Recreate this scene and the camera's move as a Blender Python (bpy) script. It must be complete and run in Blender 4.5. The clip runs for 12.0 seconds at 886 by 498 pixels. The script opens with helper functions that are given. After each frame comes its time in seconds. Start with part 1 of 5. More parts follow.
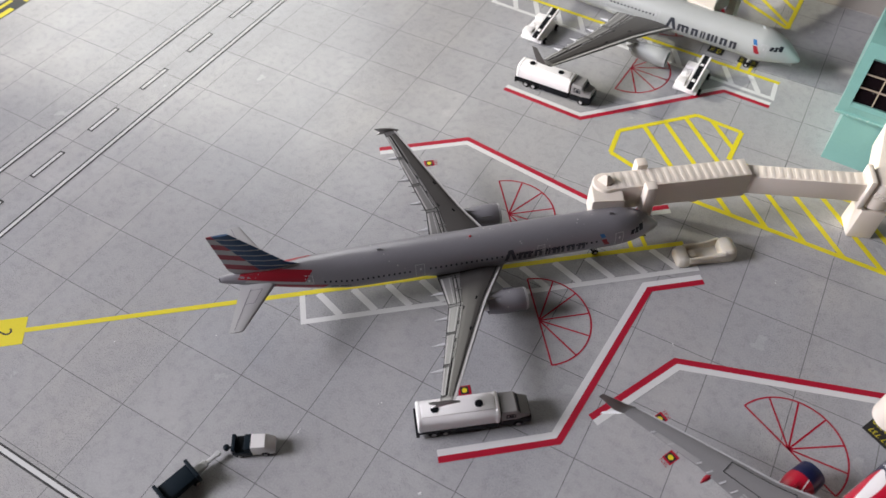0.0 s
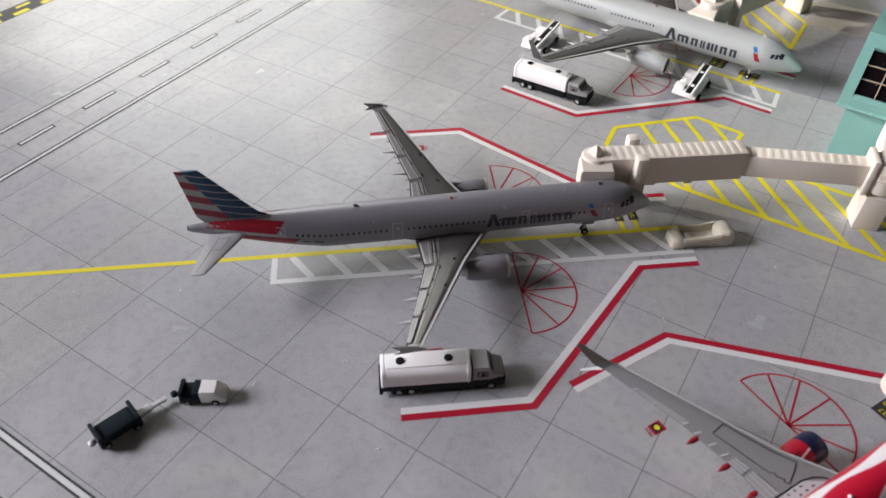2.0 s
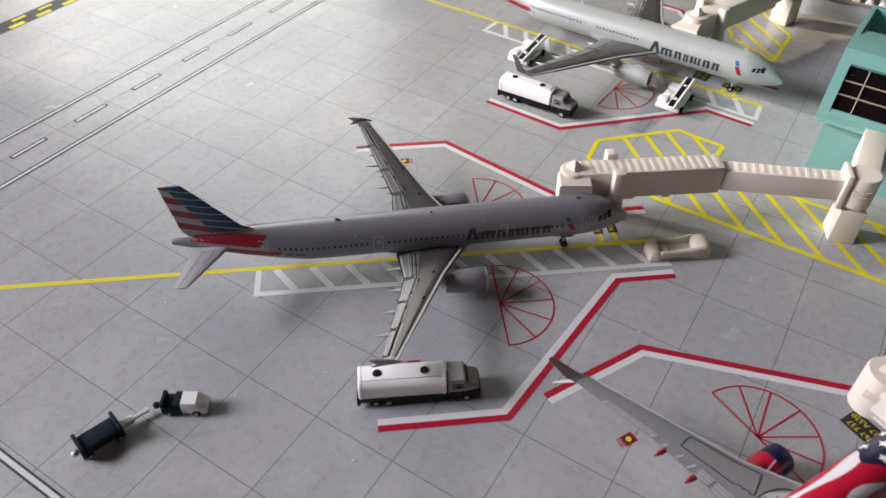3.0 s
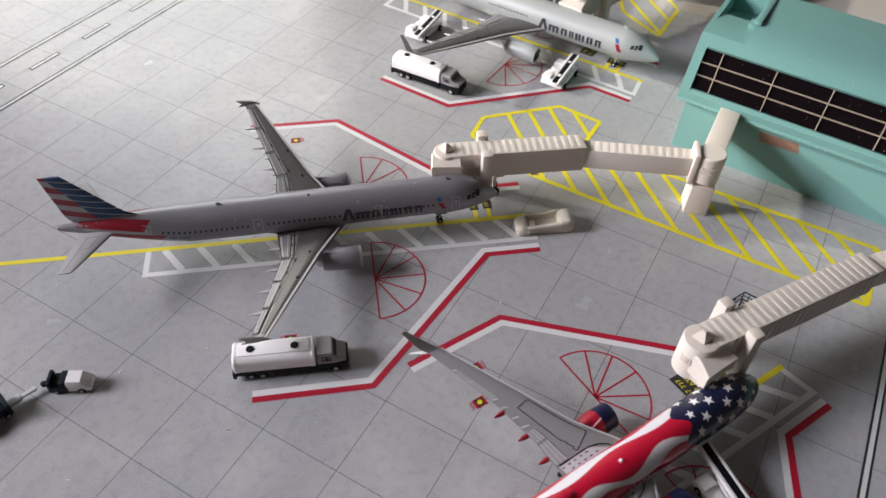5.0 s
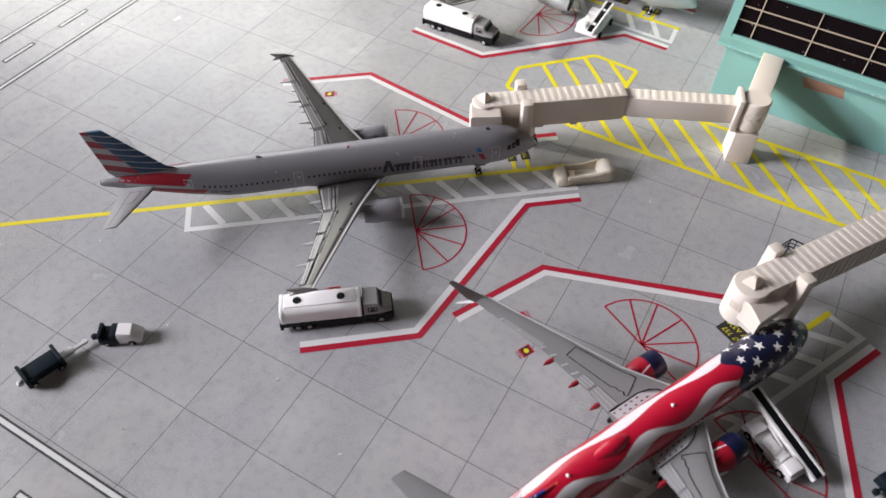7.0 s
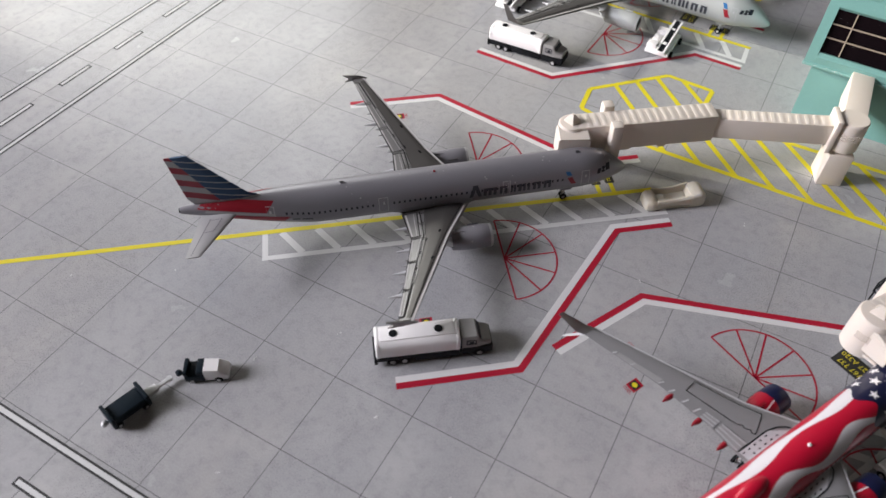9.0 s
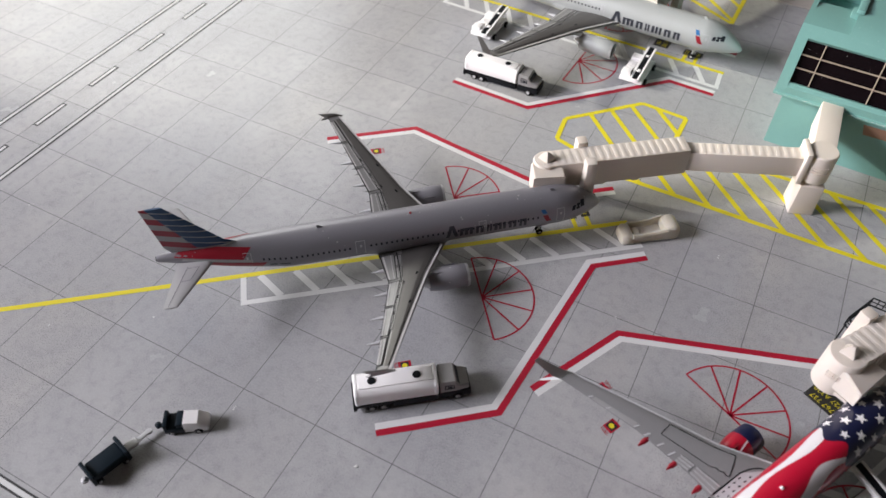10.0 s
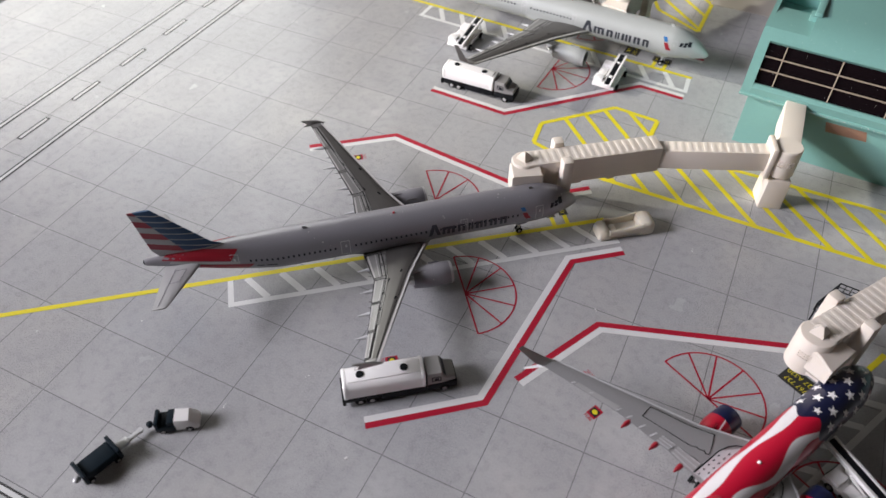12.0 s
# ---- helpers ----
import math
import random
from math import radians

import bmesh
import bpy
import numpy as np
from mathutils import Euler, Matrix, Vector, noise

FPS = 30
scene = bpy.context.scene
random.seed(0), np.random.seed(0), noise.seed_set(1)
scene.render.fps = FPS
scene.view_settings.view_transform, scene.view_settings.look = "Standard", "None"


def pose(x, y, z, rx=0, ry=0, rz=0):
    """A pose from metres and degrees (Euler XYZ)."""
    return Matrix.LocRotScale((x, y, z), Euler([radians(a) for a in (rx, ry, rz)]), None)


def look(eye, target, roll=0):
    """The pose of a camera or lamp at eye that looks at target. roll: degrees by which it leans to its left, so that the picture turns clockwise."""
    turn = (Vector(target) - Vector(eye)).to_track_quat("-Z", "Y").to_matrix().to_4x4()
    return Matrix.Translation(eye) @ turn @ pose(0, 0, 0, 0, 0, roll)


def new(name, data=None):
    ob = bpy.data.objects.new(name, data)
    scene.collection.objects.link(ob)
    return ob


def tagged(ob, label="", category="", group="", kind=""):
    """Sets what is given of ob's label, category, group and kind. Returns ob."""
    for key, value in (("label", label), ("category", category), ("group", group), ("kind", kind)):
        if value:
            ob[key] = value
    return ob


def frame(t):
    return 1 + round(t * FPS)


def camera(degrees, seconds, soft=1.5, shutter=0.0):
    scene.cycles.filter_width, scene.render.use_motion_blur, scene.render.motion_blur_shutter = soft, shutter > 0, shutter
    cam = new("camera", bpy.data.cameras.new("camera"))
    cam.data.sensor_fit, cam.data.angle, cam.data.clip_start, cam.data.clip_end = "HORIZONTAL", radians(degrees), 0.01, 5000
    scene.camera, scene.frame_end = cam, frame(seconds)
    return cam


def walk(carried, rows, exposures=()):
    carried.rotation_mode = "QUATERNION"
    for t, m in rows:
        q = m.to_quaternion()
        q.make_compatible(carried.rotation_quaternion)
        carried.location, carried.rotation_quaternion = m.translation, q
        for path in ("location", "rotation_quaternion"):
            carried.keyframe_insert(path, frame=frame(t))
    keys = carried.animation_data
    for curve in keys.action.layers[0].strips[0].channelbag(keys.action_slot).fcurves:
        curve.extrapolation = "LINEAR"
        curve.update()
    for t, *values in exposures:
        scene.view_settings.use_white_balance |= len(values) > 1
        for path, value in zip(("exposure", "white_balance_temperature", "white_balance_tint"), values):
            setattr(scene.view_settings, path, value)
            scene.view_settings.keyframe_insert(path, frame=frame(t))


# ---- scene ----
cam = camera(62.10, 12.0, soft=1.5)
cam.data.dof.use_dof, cam.data.dof.focus_distance, cam.data.dof.aperture_fstop = True, 0.20, 24.0
PATH = [
    (0, (0.10726, -0.05247, 0.16096), (0.01515, 0.10975, -0.07399), -0.50),
    (0.3, (0.11671, -0.05455, 0.14715), (0.02594, 0.11051, -0.08633), 0.70),
    (0.5, (0.12405, -0.05804, 0.14203), (0.02402, 0.12084, -0.07705), 0.64),
    (0.8, (0.12469, -0.06134, 0.14070), (0.01990, 0.12500, -0.06977), 0.95),
    (1, (0.12477, -0.06179, 0.13478), (0.01668, 0.12421, -0.07432), 0.79),
    (1.3, (0.12710, -0.06288, 0.13211), (0.01669, 0.12225, -0.07655), 0.72),
    (1.5, (0.12886, -0.06340, 0.13118), (0.01667, 0.12131, -0.07690), 0.52),
    (1.8, (0.12683, -0.06359, 0.12961), (0.01228, 0.12110, -0.07719), 0.27),
    (2, (0.12589, -0.06446, 0.13137), (0.01159, 0.11996, -0.07581), 0.36),
    (2.3, (0.12818, -0.06341, 0.13139), (0.01153, 0.12129, -0.07423), -0.20),
    (2.5, (0.12999, -0.06262, 0.13208), (0.01318, 0.12210, -0.07344), -0.23),
    (2.7, (0.12939, -0.06264, 0.13262), (0.01285, 0.12191, -0.07319), -0.09),
    (4.3, (0.15158, -0.05662, 0.15312), (0.04807, 0.13229, -0.05568), 3.67),
    (4.5, (0.15241, -0.05901, 0.14811), (0.05562, 0.12508, -0.06809), 4.02),
    (4.8, (0.15633, -0.05188, 0.15222), (0.06226, 0.13194, -0.06541), 3.28),
    (5, (0.15284, -0.05409, 0.15012), (0.05735, 0.12614, -0.06987), 2.11),
    (5.3, (0.15294, -0.05599, 0.14441), (0.06092, 0.11875, -0.08142), 2.05),
    (5.5, (0.15391, -0.05666, 0.14365), (0.06007, 0.11781, -0.08163), 1.42),
    (5.8, (0.15531, -0.05342, 0.14333), (0.06122, 0.11853, -0.08378), 0.95),
    (6, (0.15523, -0.05664, 0.14158), (0.06098, 0.11347, -0.08685), 0.73),
    (6.3, (0.15923, -0.05814, 0.14408), (0.06490, 0.11020, -0.08563), 0.50),
    (6.5, (0.16010, -0.05862, 0.14471), (0.06507, 0.10865, -0.08548), 0.20),
    (6.7, (0.15416, -0.05995, 0.14748), (0.05953, 0.10755, -0.08271), 0.30),
    (8.3, (0.13593, -0.05449, 0.14393), (0.04066, 0.11838, -0.08199), 0.81),
    (8.5, (0.12978, -0.05763, 0.14555), (0.03321, 0.11579, -0.07939), 0.60),
    (8.8, (0.12894, -0.06077, 0.14070), (0.03274, 0.11479, -0.08274), 0.78),
    (9, (0.12352, -0.06486, 0.14223), (0.02676, 0.10888, -0.08238), 0.21),
    (9.3, (0.12772, -0.06363, 0.15225), (0.03111, 0.11313, -0.07007), 0.19),
    (9.5, (0.12616, -0.05555, 0.15100), (0.03061, 0.11962, -0.07302), -0.10),
    (9.8, (0.12691, -0.05670, 0.15249), (0.03614, 0.11953, -0.07268), 0.73),
    (10, (0.12248, -0.05704, 0.15044), (0.03024, 0.11830, -0.07483), -0.01),
    (10.3, (0.12204, -0.05820, 0.15130), (0.03119, 0.11713, -0.07455), 0.10),
    (10.5, (0.12255, -0.05870, 0.15153), (0.03219, 0.11711, -0.07414), 0.20),
    (10.8, (0.12324, -0.05998, 0.15420), (0.03350, 0.11722, -0.07062), 0.41),
    (11, (0.12153, -0.06049, 0.15546), (0.03202, 0.11721, -0.06907), 0.42),
    (11.3, (0.11844, -0.05974, 0.14897), (0.02758, 0.11954, -0.07374), 0.20),
    (11.5, (0.12030, -0.06209, 0.14724), (0.03154, 0.11890, -0.07494), 0.83),
    (11.8, (0.12360, -0.06517, 0.14925), (0.03634, 0.11794, -0.07178), 0.89),
    (12, (0.12509, -0.06470, 0.14975), (0.03746, 0.12069, -0.06923), 0.47),
]
STOPS = [(0, 0.16), (0.5, 0.18), (2.5, 0.15), (4.3, 0.16), (5.5, 0.34), (6.7, 0.43), (8.3, 0.31), (9.0, 0.20), (10.5, 0.25), (12, 0.20)]
walk(cam, [(t, look(eye, target, roll)) for t, eye, target, roll in PATH], STOPS)

# ---- world, sun and large lights ----
MM = 0.001
world = bpy.data.worlds.new("world")
scene.world = world
world.use_nodes = True
wn = world.node_tree
sky = wn.nodes.new("ShaderNodeTexSky")
sky.sky_type, sky.sun_disc = "NISHITA", False
SUN_AZ, SUN_EL = 12.0, 19.5          # the way the light travels, and its height
sky.sun_elevation, sky.sun_rotation = radians(SUN_EL), radians(270 - SUN_AZ)
wn.links.new(sky.outputs[0], wn.nodes["Background"].inputs[0])
wn.nodes["Background"].inputs[1].default_value = 0.07

sun = bpy.data.lights.new("sun", "SUN")
sun.energy, sun.angle, sun.color = 3.0, radians(1.6), (1.0, 0.978, 0.84)
sun_ob = new("sun", sun)
sun_ob.matrix_world = look((0, 0, 1), (math.cos(radians(SUN_AZ)), math.sin(radians(SUN_AZ)), 1 - math.tan(radians(SUN_EL))))


def daylight_lamp(name, place, aim, wide, high, energy, colour):
    """Daylight from the sky, as an area lamp in an opening or before a wall."""
    lamp = bpy.data.lights.new(name, "AREA")
    lamp.shape, lamp.size, lamp.size_y, lamp.energy, lamp.color = "RECTANGLE", wide, high, energy, colour
    new(name, lamp).matrix_world = look(place, aim)


WEST = (-192, 500, 60, 560)        # window openings in the room's walls: from, to, sill, head
# frame of the added west lamp; the wall behind it stays closed
LAMP_FRAME = (-975, -205, 330, 910)
NORTH = (-1110, -332, 118, 760)
# the west lamp is added fill, with no opening behind it
daylight_lamp("west_fill_lamp", (-1.17, -0.59, 0.62), (0.10, 0.04, 0.0), 0.74, 0.54, 53.5, (1.0, 0.974, 1.065))
daylight_lamp("north_window_daylight", (-0.721, 0.55, 0.439), (-0.721, 0.0, 0.439), 0.77, 0.635, 4.5, (1.0, 0.99, 0.92))


# ---- node and mesh helpers ----
def bsdf(name, rough=0.5, metal=0.0):
    m = bpy.data.materials.new(name)
    m.use_nodes = True
    b = m.node_tree.nodes["Principled BSDF"]
    b.inputs["Roughness"].default_value, b.inputs["Metallic"].default_value = rough, metal
    return m, m.node_tree, b


def mth(nt, op, a, b=None, c=None):
    n = nt.nodes.new("ShaderNodeMath")
    n.operation = op
    for k, v in enumerate((a, b, c)):
        if v is None:
            continue
        if isinstance(v, (int, float)):
            n.inputs[k].default_value = v
        else:
            nt.links.new(v, n.inputs[k])
    return n.outputs[0]


def mixc(nt, fac, a, b, mode="MIX"):
    n = nt.nodes.new("ShaderNodeMix")
    n.data_type, n.blend_type = "RGBA", mode
    for k, v in ((0, fac), (6, a), (7, b)):
        if isinstance(v, (int, float)):
            n.inputs[k].default_value = v
        elif isinstance(v, tuple):
            n.inputs[k].default_value = (*v, 1)
        else:
            nt.links.new(v, n.inputs[k])
    return n.outputs[2]


def coords(nt):
    return nt.nodes.new("ShaderNodeTexCoord").outputs["Object"]


def grain(nt, size, detail=4.0, co=None):
    n = nt.nodes.new("ShaderNodeTexNoise")
    n.inputs["Scale"].default_value, n.inputs["Detail"].default_value = 1000.0 / size, detail
    nt.links.new(co or coords(nt), n.inputs["Vector"])
    return n.outputs["Fac"]


def ramp(nt, fac, lo, hi):
    return mth(nt, "SMOOTH_MIN", 1.0, mth(nt, "MAXIMUM", 0.0, mth(nt, "DIVIDE", mth(nt, "SUBTRACT", fac, lo), hi - lo)), 0.02)


def finish(nt, b, col, var, s1, s2, bump, rough_var=0.12):
    """Two scales of tone, a little uneven gloss and fine relief."""
    co = coords(nt)
    g1, g2 = grain(nt, s1, 3, co), grain(nt, s2, 5, co)
    k = mth(nt, "ADD", mth(nt, "MULTIPLY", mth(nt, "SUBTRACT", g1, 0.5), var * 2), mth(nt, "MULTIPLY", mth(nt, "SUBTRACT", g2, 0.5), var * 1.4))
    hsv = nt.nodes.new("ShaderNodeHueSaturation")
    nt.links.new(mth(nt, "ADD", k, 1.0), hsv.inputs["Value"])
    if isinstance(col, tuple):
        hsv.inputs["Color"].default_value = (*col, 1)
    else:
        nt.links.new(col, hsv.inputs["Color"])
    nt.links.new(hsv.outputs[0], b.inputs["Base Color"])
    r0 = b.inputs["Roughness"].default_value
    nt.links.new(mth(nt, "ADD", r0 - rough_var / 2, mth(nt, "MULTIPLY", g1, rough_var)), b.inputs["Roughness"])
    if bump:
        bp = nt.nodes.new("ShaderNodeBump")
        bp.inputs["Strength"].default_value, bp.inputs["Distance"].default_value = 0.6, bump * MM
        nt.links.new(g2, bp.inputs["Height"])
        nt.links.new(bp.outputs[0], b.inputs["Normal"])


def paint(name, col, rough=0.45, metal=0.0, var=0.07, s1=6.0, s2=0.7, bump=0.02, coat=0.0):
    m, nt, b = bsdf(name, rough, metal)
    finish(nt, b, col, var, s1, s2, bump)
    b.inputs["Coat Weight"].default_value = coat
    return m


class Build:
    """Gathers verts and faces in millimetres."""

    def __init__(self):
        self.v, self.f = [], []

    def add(self, verts, faces):
        o = len(self.v)
        self.v += [tuple(p) for p in verts]
        self.f += [tuple(i + o for i in f) for f in faces]
        return self

    def box(self, x0, x1, y0, y1, z0, z1, bev=0.0, m=None, taper=0.0):
        t = taper
        c = [(x0, y0, z0), (x1, y0, z0), (x1, y1, z0), (x0, y1, z0),
             (x0 + t, y0 + t, z1), (x1 - t, y0 + t, z1), (x1 - t, y1 - t, z1), (x0 + t, y1 - t, z1)]
        bm = bmesh.new()
        vs = [bm.verts.new(p) for p in c]
        for f in ((3, 2, 1, 0), (4, 5, 6, 7), (0, 1, 5, 4), (1, 2, 6, 5), (2, 3, 7, 6), (3, 0, 4, 7)):
            bm.faces.new([vs[i] for i in f])
        if bev:
            bmesh.ops.bevel(bm, geom=bm.edges[:], offset=bev, segments=2, affect="EDGES", profile=0.6)
        return self.take(bm, m)

    def take(self, bm, m=None):
        if m is not None:
            bmesh.ops.transform(bm, matrix=m, verts=bm.verts[:])
        bm.verts.index_update()
        self.add([v.co[:] for v in bm.verts], [[v.index for v in f.verts] for f in bm.faces])
        bm.free()
        return self

    def rings(self, rings, caps=True, closed=True):
        n, o = len(rings[0]), len(self.v)
        for r in rings:
            self.v += [tuple(p) for p in r]
        for a in range(len(rings) - 1):
            for b in range(n if closed else n - 1):
                c = (b + 1) % n
                self.f.append((o + a * n + b, o + a * n + c, o + (a + 1) * n + c, o + (a + 1) * n + b))
        if caps:
            self.f.append(tuple(o + b for b in reversed(range(n))))
            self.f.append(tuple(o + (len(rings) - 1) * n + b for b in range(n)))
        return self

    def lathe(self, prof, origin, axis="x", n=24, caps=True):
        """prof: (along, radius); turned about the axis through origin."""
        ox, oy, oz = origin
        rs = []
        for a, r in prof:
            ring = []
            for k in range(n):
                c, s = r * math.cos(2 * math.pi * k / n), r * math.sin(2 * math.pi * k / n)
                ring.append({"x": (ox + a, oy + c, oz + s), "y": (ox + s, oy + a, oz + c), "z": (ox + c, oy + s, oz + a)}[axis])
            rs.append(ring)
        return self.rings(rs, caps)

    def rod(self, p, q, r, n=8):
        p, q = Vector(p), Vector(q)
        d = (q - p).normalized()
        a = d.orthogonal().normalized()
        b = d.cross(a)
        return self.rings([[o + a * (r * math.cos(2 * math.pi * k / n)) + b * (r * math.sin(2 * math.pi * k / n)) for k in range(n)] for o in (p, q)])

    def prism(self, poly, z0, z1):
        return self.rings([[(x, y, z0) for x, y in poly], [(x, y, z1) for x, y in poly]])

    def flat(self, poly, z):
        return self.add([(x, y, z) for x, y in poly], [range(len(poly))])

    def mesh(self, name, mat, smooth=35):
        me = bpy.data.meshes.new(name)
        me.from_pydata([(x * MM, y * MM, z * MM) for x, y, z in self.v], [], self.f)
        bm = bmesh.new()
        bm.from_mesh(me)
        bmesh.ops.recalc_face_normals(bm, faces=bm.faces[:])
        bm.to_mesh(me)
        bm.free()
        for m in (mat if isinstance(mat, (list, tuple)) else [mat]):
            me.materials.append(m)
        if smooth:
            me.polygons.foreach_set("use_smooth", [True] * len(me.polygons))
            me.set_sharp_from_angle(angle=radians(smooth))
        return me


def part(name, build, mat, parent, label="", smooth=35):
    ob = new(name, build.mesh(name, mat, smooth))
    ob.parent = parent
    if label:
        ob["label"] = label
    return ob


def thing(name, label, category, x=0, y=0, z=0, turn=0, group="", kind=""):
    ob = new(name)
    ob.empty_display_size = 0.005
    ob.matrix_world = pose(x * MM, y * MM, z * MM, 0, 0, turn)
    return tagged(ob, label, category, group, kind)


def single(name, build, mat, label, category, kind="", group="", smooth=35):
    return tagged(new(name, build.mesh(name, mat, smooth)), label, category, group, kind)


# ---- materials ----
SILVER = paint("silver_grey_paint", (0.258, 0.252, 0.272), 0.38, 0.35, 0.05, 9, 0.5, 0.008)
for _m in (SILVER,):
    _nt = _m.node_tree
    _in = _nt.nodes["Principled BSDF"].inputs["Base Color"]
    _from = _in.links[0].from_socket
    _vo = _nt.nodes.new("ShaderNodeTexVoronoi")
    _vo.inputs["Scale"].default_value = 620.0
    _nt.links.new(coords(_nt), _vo.inputs["Vector"])
    _dot = mth(_nt, "MULTIPLY", mth(_nt, "LESS_THAN", _vo.outputs["Distance"], 0.13), ramp(_nt, grain(_nt, 7.0, 3), 0.50, 0.62))
    _nt.links.new(mixc(_nt, mth(_nt, "MULTIPLY", _dot, 0.7), _from, (0.66, 0.65, 0.64)), _in)
# brighter copy of the silver, with the far stand's stronger light in its colour
SILVER_LIT = paint("lit_silver_paint", (0.44, 0.455, 0.45), 0.38, 0.2, 0.05, 9, 0.5, 0.008)
WINGGREY = paint("wing_centre_paint", (0.155, 0.148, 0.142), 0.40, 0.75, 0.07, 6, 0.5, 0.008)
METAL = paint("bare_bright_metal", (0.544, 0.544, 0.548), 0.42, 0.45, 0.06, 4, 0.4, 0.008)
FLAPGREY = paint("flap_grey_paint", (0.30, 0.295, 0.288), 0.40, 0.55, 0.06, 5, 0.4, 0.01)
# bright slat edge, and the painted lit sides of raised flap outlines
EDGE = paint("flap_highlight_and_slat_paint", (0.56, 0.55, 0.54), 0.38, 0.0, 0.06, 4, 0.4, 0.008)
# painted dark sides of the raised flap and spoiler outlines
LINEDARK = paint("shaded_edge_print", (0.045, 0.043, 0.042), 0.5, 0, 0.08)
DOORLINE = paint("pale_door_print", (0.528, 0.528, 0.544), 0.45, 0, 0.05)
PALEGREY = paint("pale_grey_wing_paint", (0.375, 0.37, 0.37), 0.4, 0.05, 0.05, 8, 0.6, 0.008)
WINGPALE = paint("light_grey_metal_paint", (0.32, 0.317, 0.32), 0.36, 0.25, 0.05, 8, 0.6, 0.008)
DARK = paint("black_plastic", (0.007, 0.008, 0.010), 0.4, 0, 0.1, 4, 0.5, 0.01)
RUBBER = paint("rubber", (0.010, 0.010, 0.011), 0.75, 0, 0.1, 3, 0.4, 0.02)
WINDOW = paint("dark_window_print", (0.02, 0.022, 0.03), 0.3, 0, 0.05)
TITLE = paint("slate_grey_print", (0.033, 0.036, 0.048), 0.4, 0, 0.05)
LINEGREY = paint("thin_panel_line_print", (0.17, 0.17, 0.18), 0.5, 0, 0.05)
REDP = paint("red_print", (0.27, 0.007, 0.019), 0.4, 0, 0.06, 5, 0.5, 0.006)
BLUEP = paint("blue_print", (0.02, 0.13, 0.33), 0.4, 0, 0.06, 5, 0.5, 0.006)
PINK = paint("pale_pink_print", (0.62, 0.25, 0.27), 0.4, 0, 0.06, 5, 0.5, 0.006)
NAVY = paint("navy_print", (0.012, 0.018, 0.06), 0.35, 0, 0.06, 5, 0.5, 0.006)
WHITEP = paint("white_gloss_paint", (0.86, 0.84, 0.83), 0.35, 0, 0.03, 6, 0.6, 0.01, 0.3)
TRUCKGREY = paint("grey_cab_paint", (0.27, 0.262, 0.255), 0.45, 0, 0.05)
PRINTED = paint("white_printed_resin", (0.69, 0.62, 0.545), 0.5, 0, 0.04, 9, 0.35, 0.03)
PRINTED.node_tree.nodes["Principled BSDF"].inputs["Subsurface Weight"].default_value = 0.12
PRINTED.node_tree.nodes["Principled BSDF"].inputs["Subsurface Radius"].default_value = (1.0, 0.8, 0.6)
PRINTED.node_tree.nodes["Principled BSDF"].inputs["Subsurface Scale"].default_value = 0.0012
CREAM = paint("cream_printed_resin", (0.60, 0.555, 0.46), 0.5, 0, 0.04, 7, 0.4, 0.04)
CREAM.node_tree.nodes["Principled BSDF"].inputs["Subsurface Weight"].default_value = 0.3
CREAM.node_tree.nodes["Principled BSDF"].inputs["Subsurface Radius"].default_value = (1.0, 0.8, 0.5)
CREAM.node_tree.nodes["Principled BSDF"].inputs["Subsurface Scale"].default_value = 0.0015
TEAL = paint("teal_painted_resin", (0.162, 0.328, 0.302), 0.34, 0, 0.06, 22, 0.8, 0.05, 0.25)
SLATE = paint("dark_slate_plastic", (0.008, 0.014, 0.020), 0.42, 0, 0.12, 4, 0.5, 0.02)
SLATE.node_tree.nodes["Principled BSDF"].inputs["Specular IOR Level"].default_value = 0.12
for _m in (DARK, RUBBER, WINDOW):
    _m.node_tree.nodes["Principled BSDF"].inputs["Specular IOR Level"].default_value = 0.14
M_RED = paint("red_mat_ink", (0.390, 0.005, 0.027), 0.5, 0, 0.10, 14, 0.5, 0)
M_WHITE = paint("white_mat_ink", (0.651, 0.651, 0.642), 0.5, 0, 0.06, 14, 0.5, 0)
M_YELLOW = paint("yellow_mat_ink", (0.680, 0.578, 0.017), 0.5, 0, 0.07, 14, 0.5, 0)
M_ROAD = paint("worn_white_line_ink", (0.60, 0.60, 0.595), 0.5, 0, 0.08, 9, 0.6, 0)
M_BLACK = paint("black_mat_ink", (0.02, 0.02, 0.02), 0.5, 0, 0.08, 14, 0.5, 0)


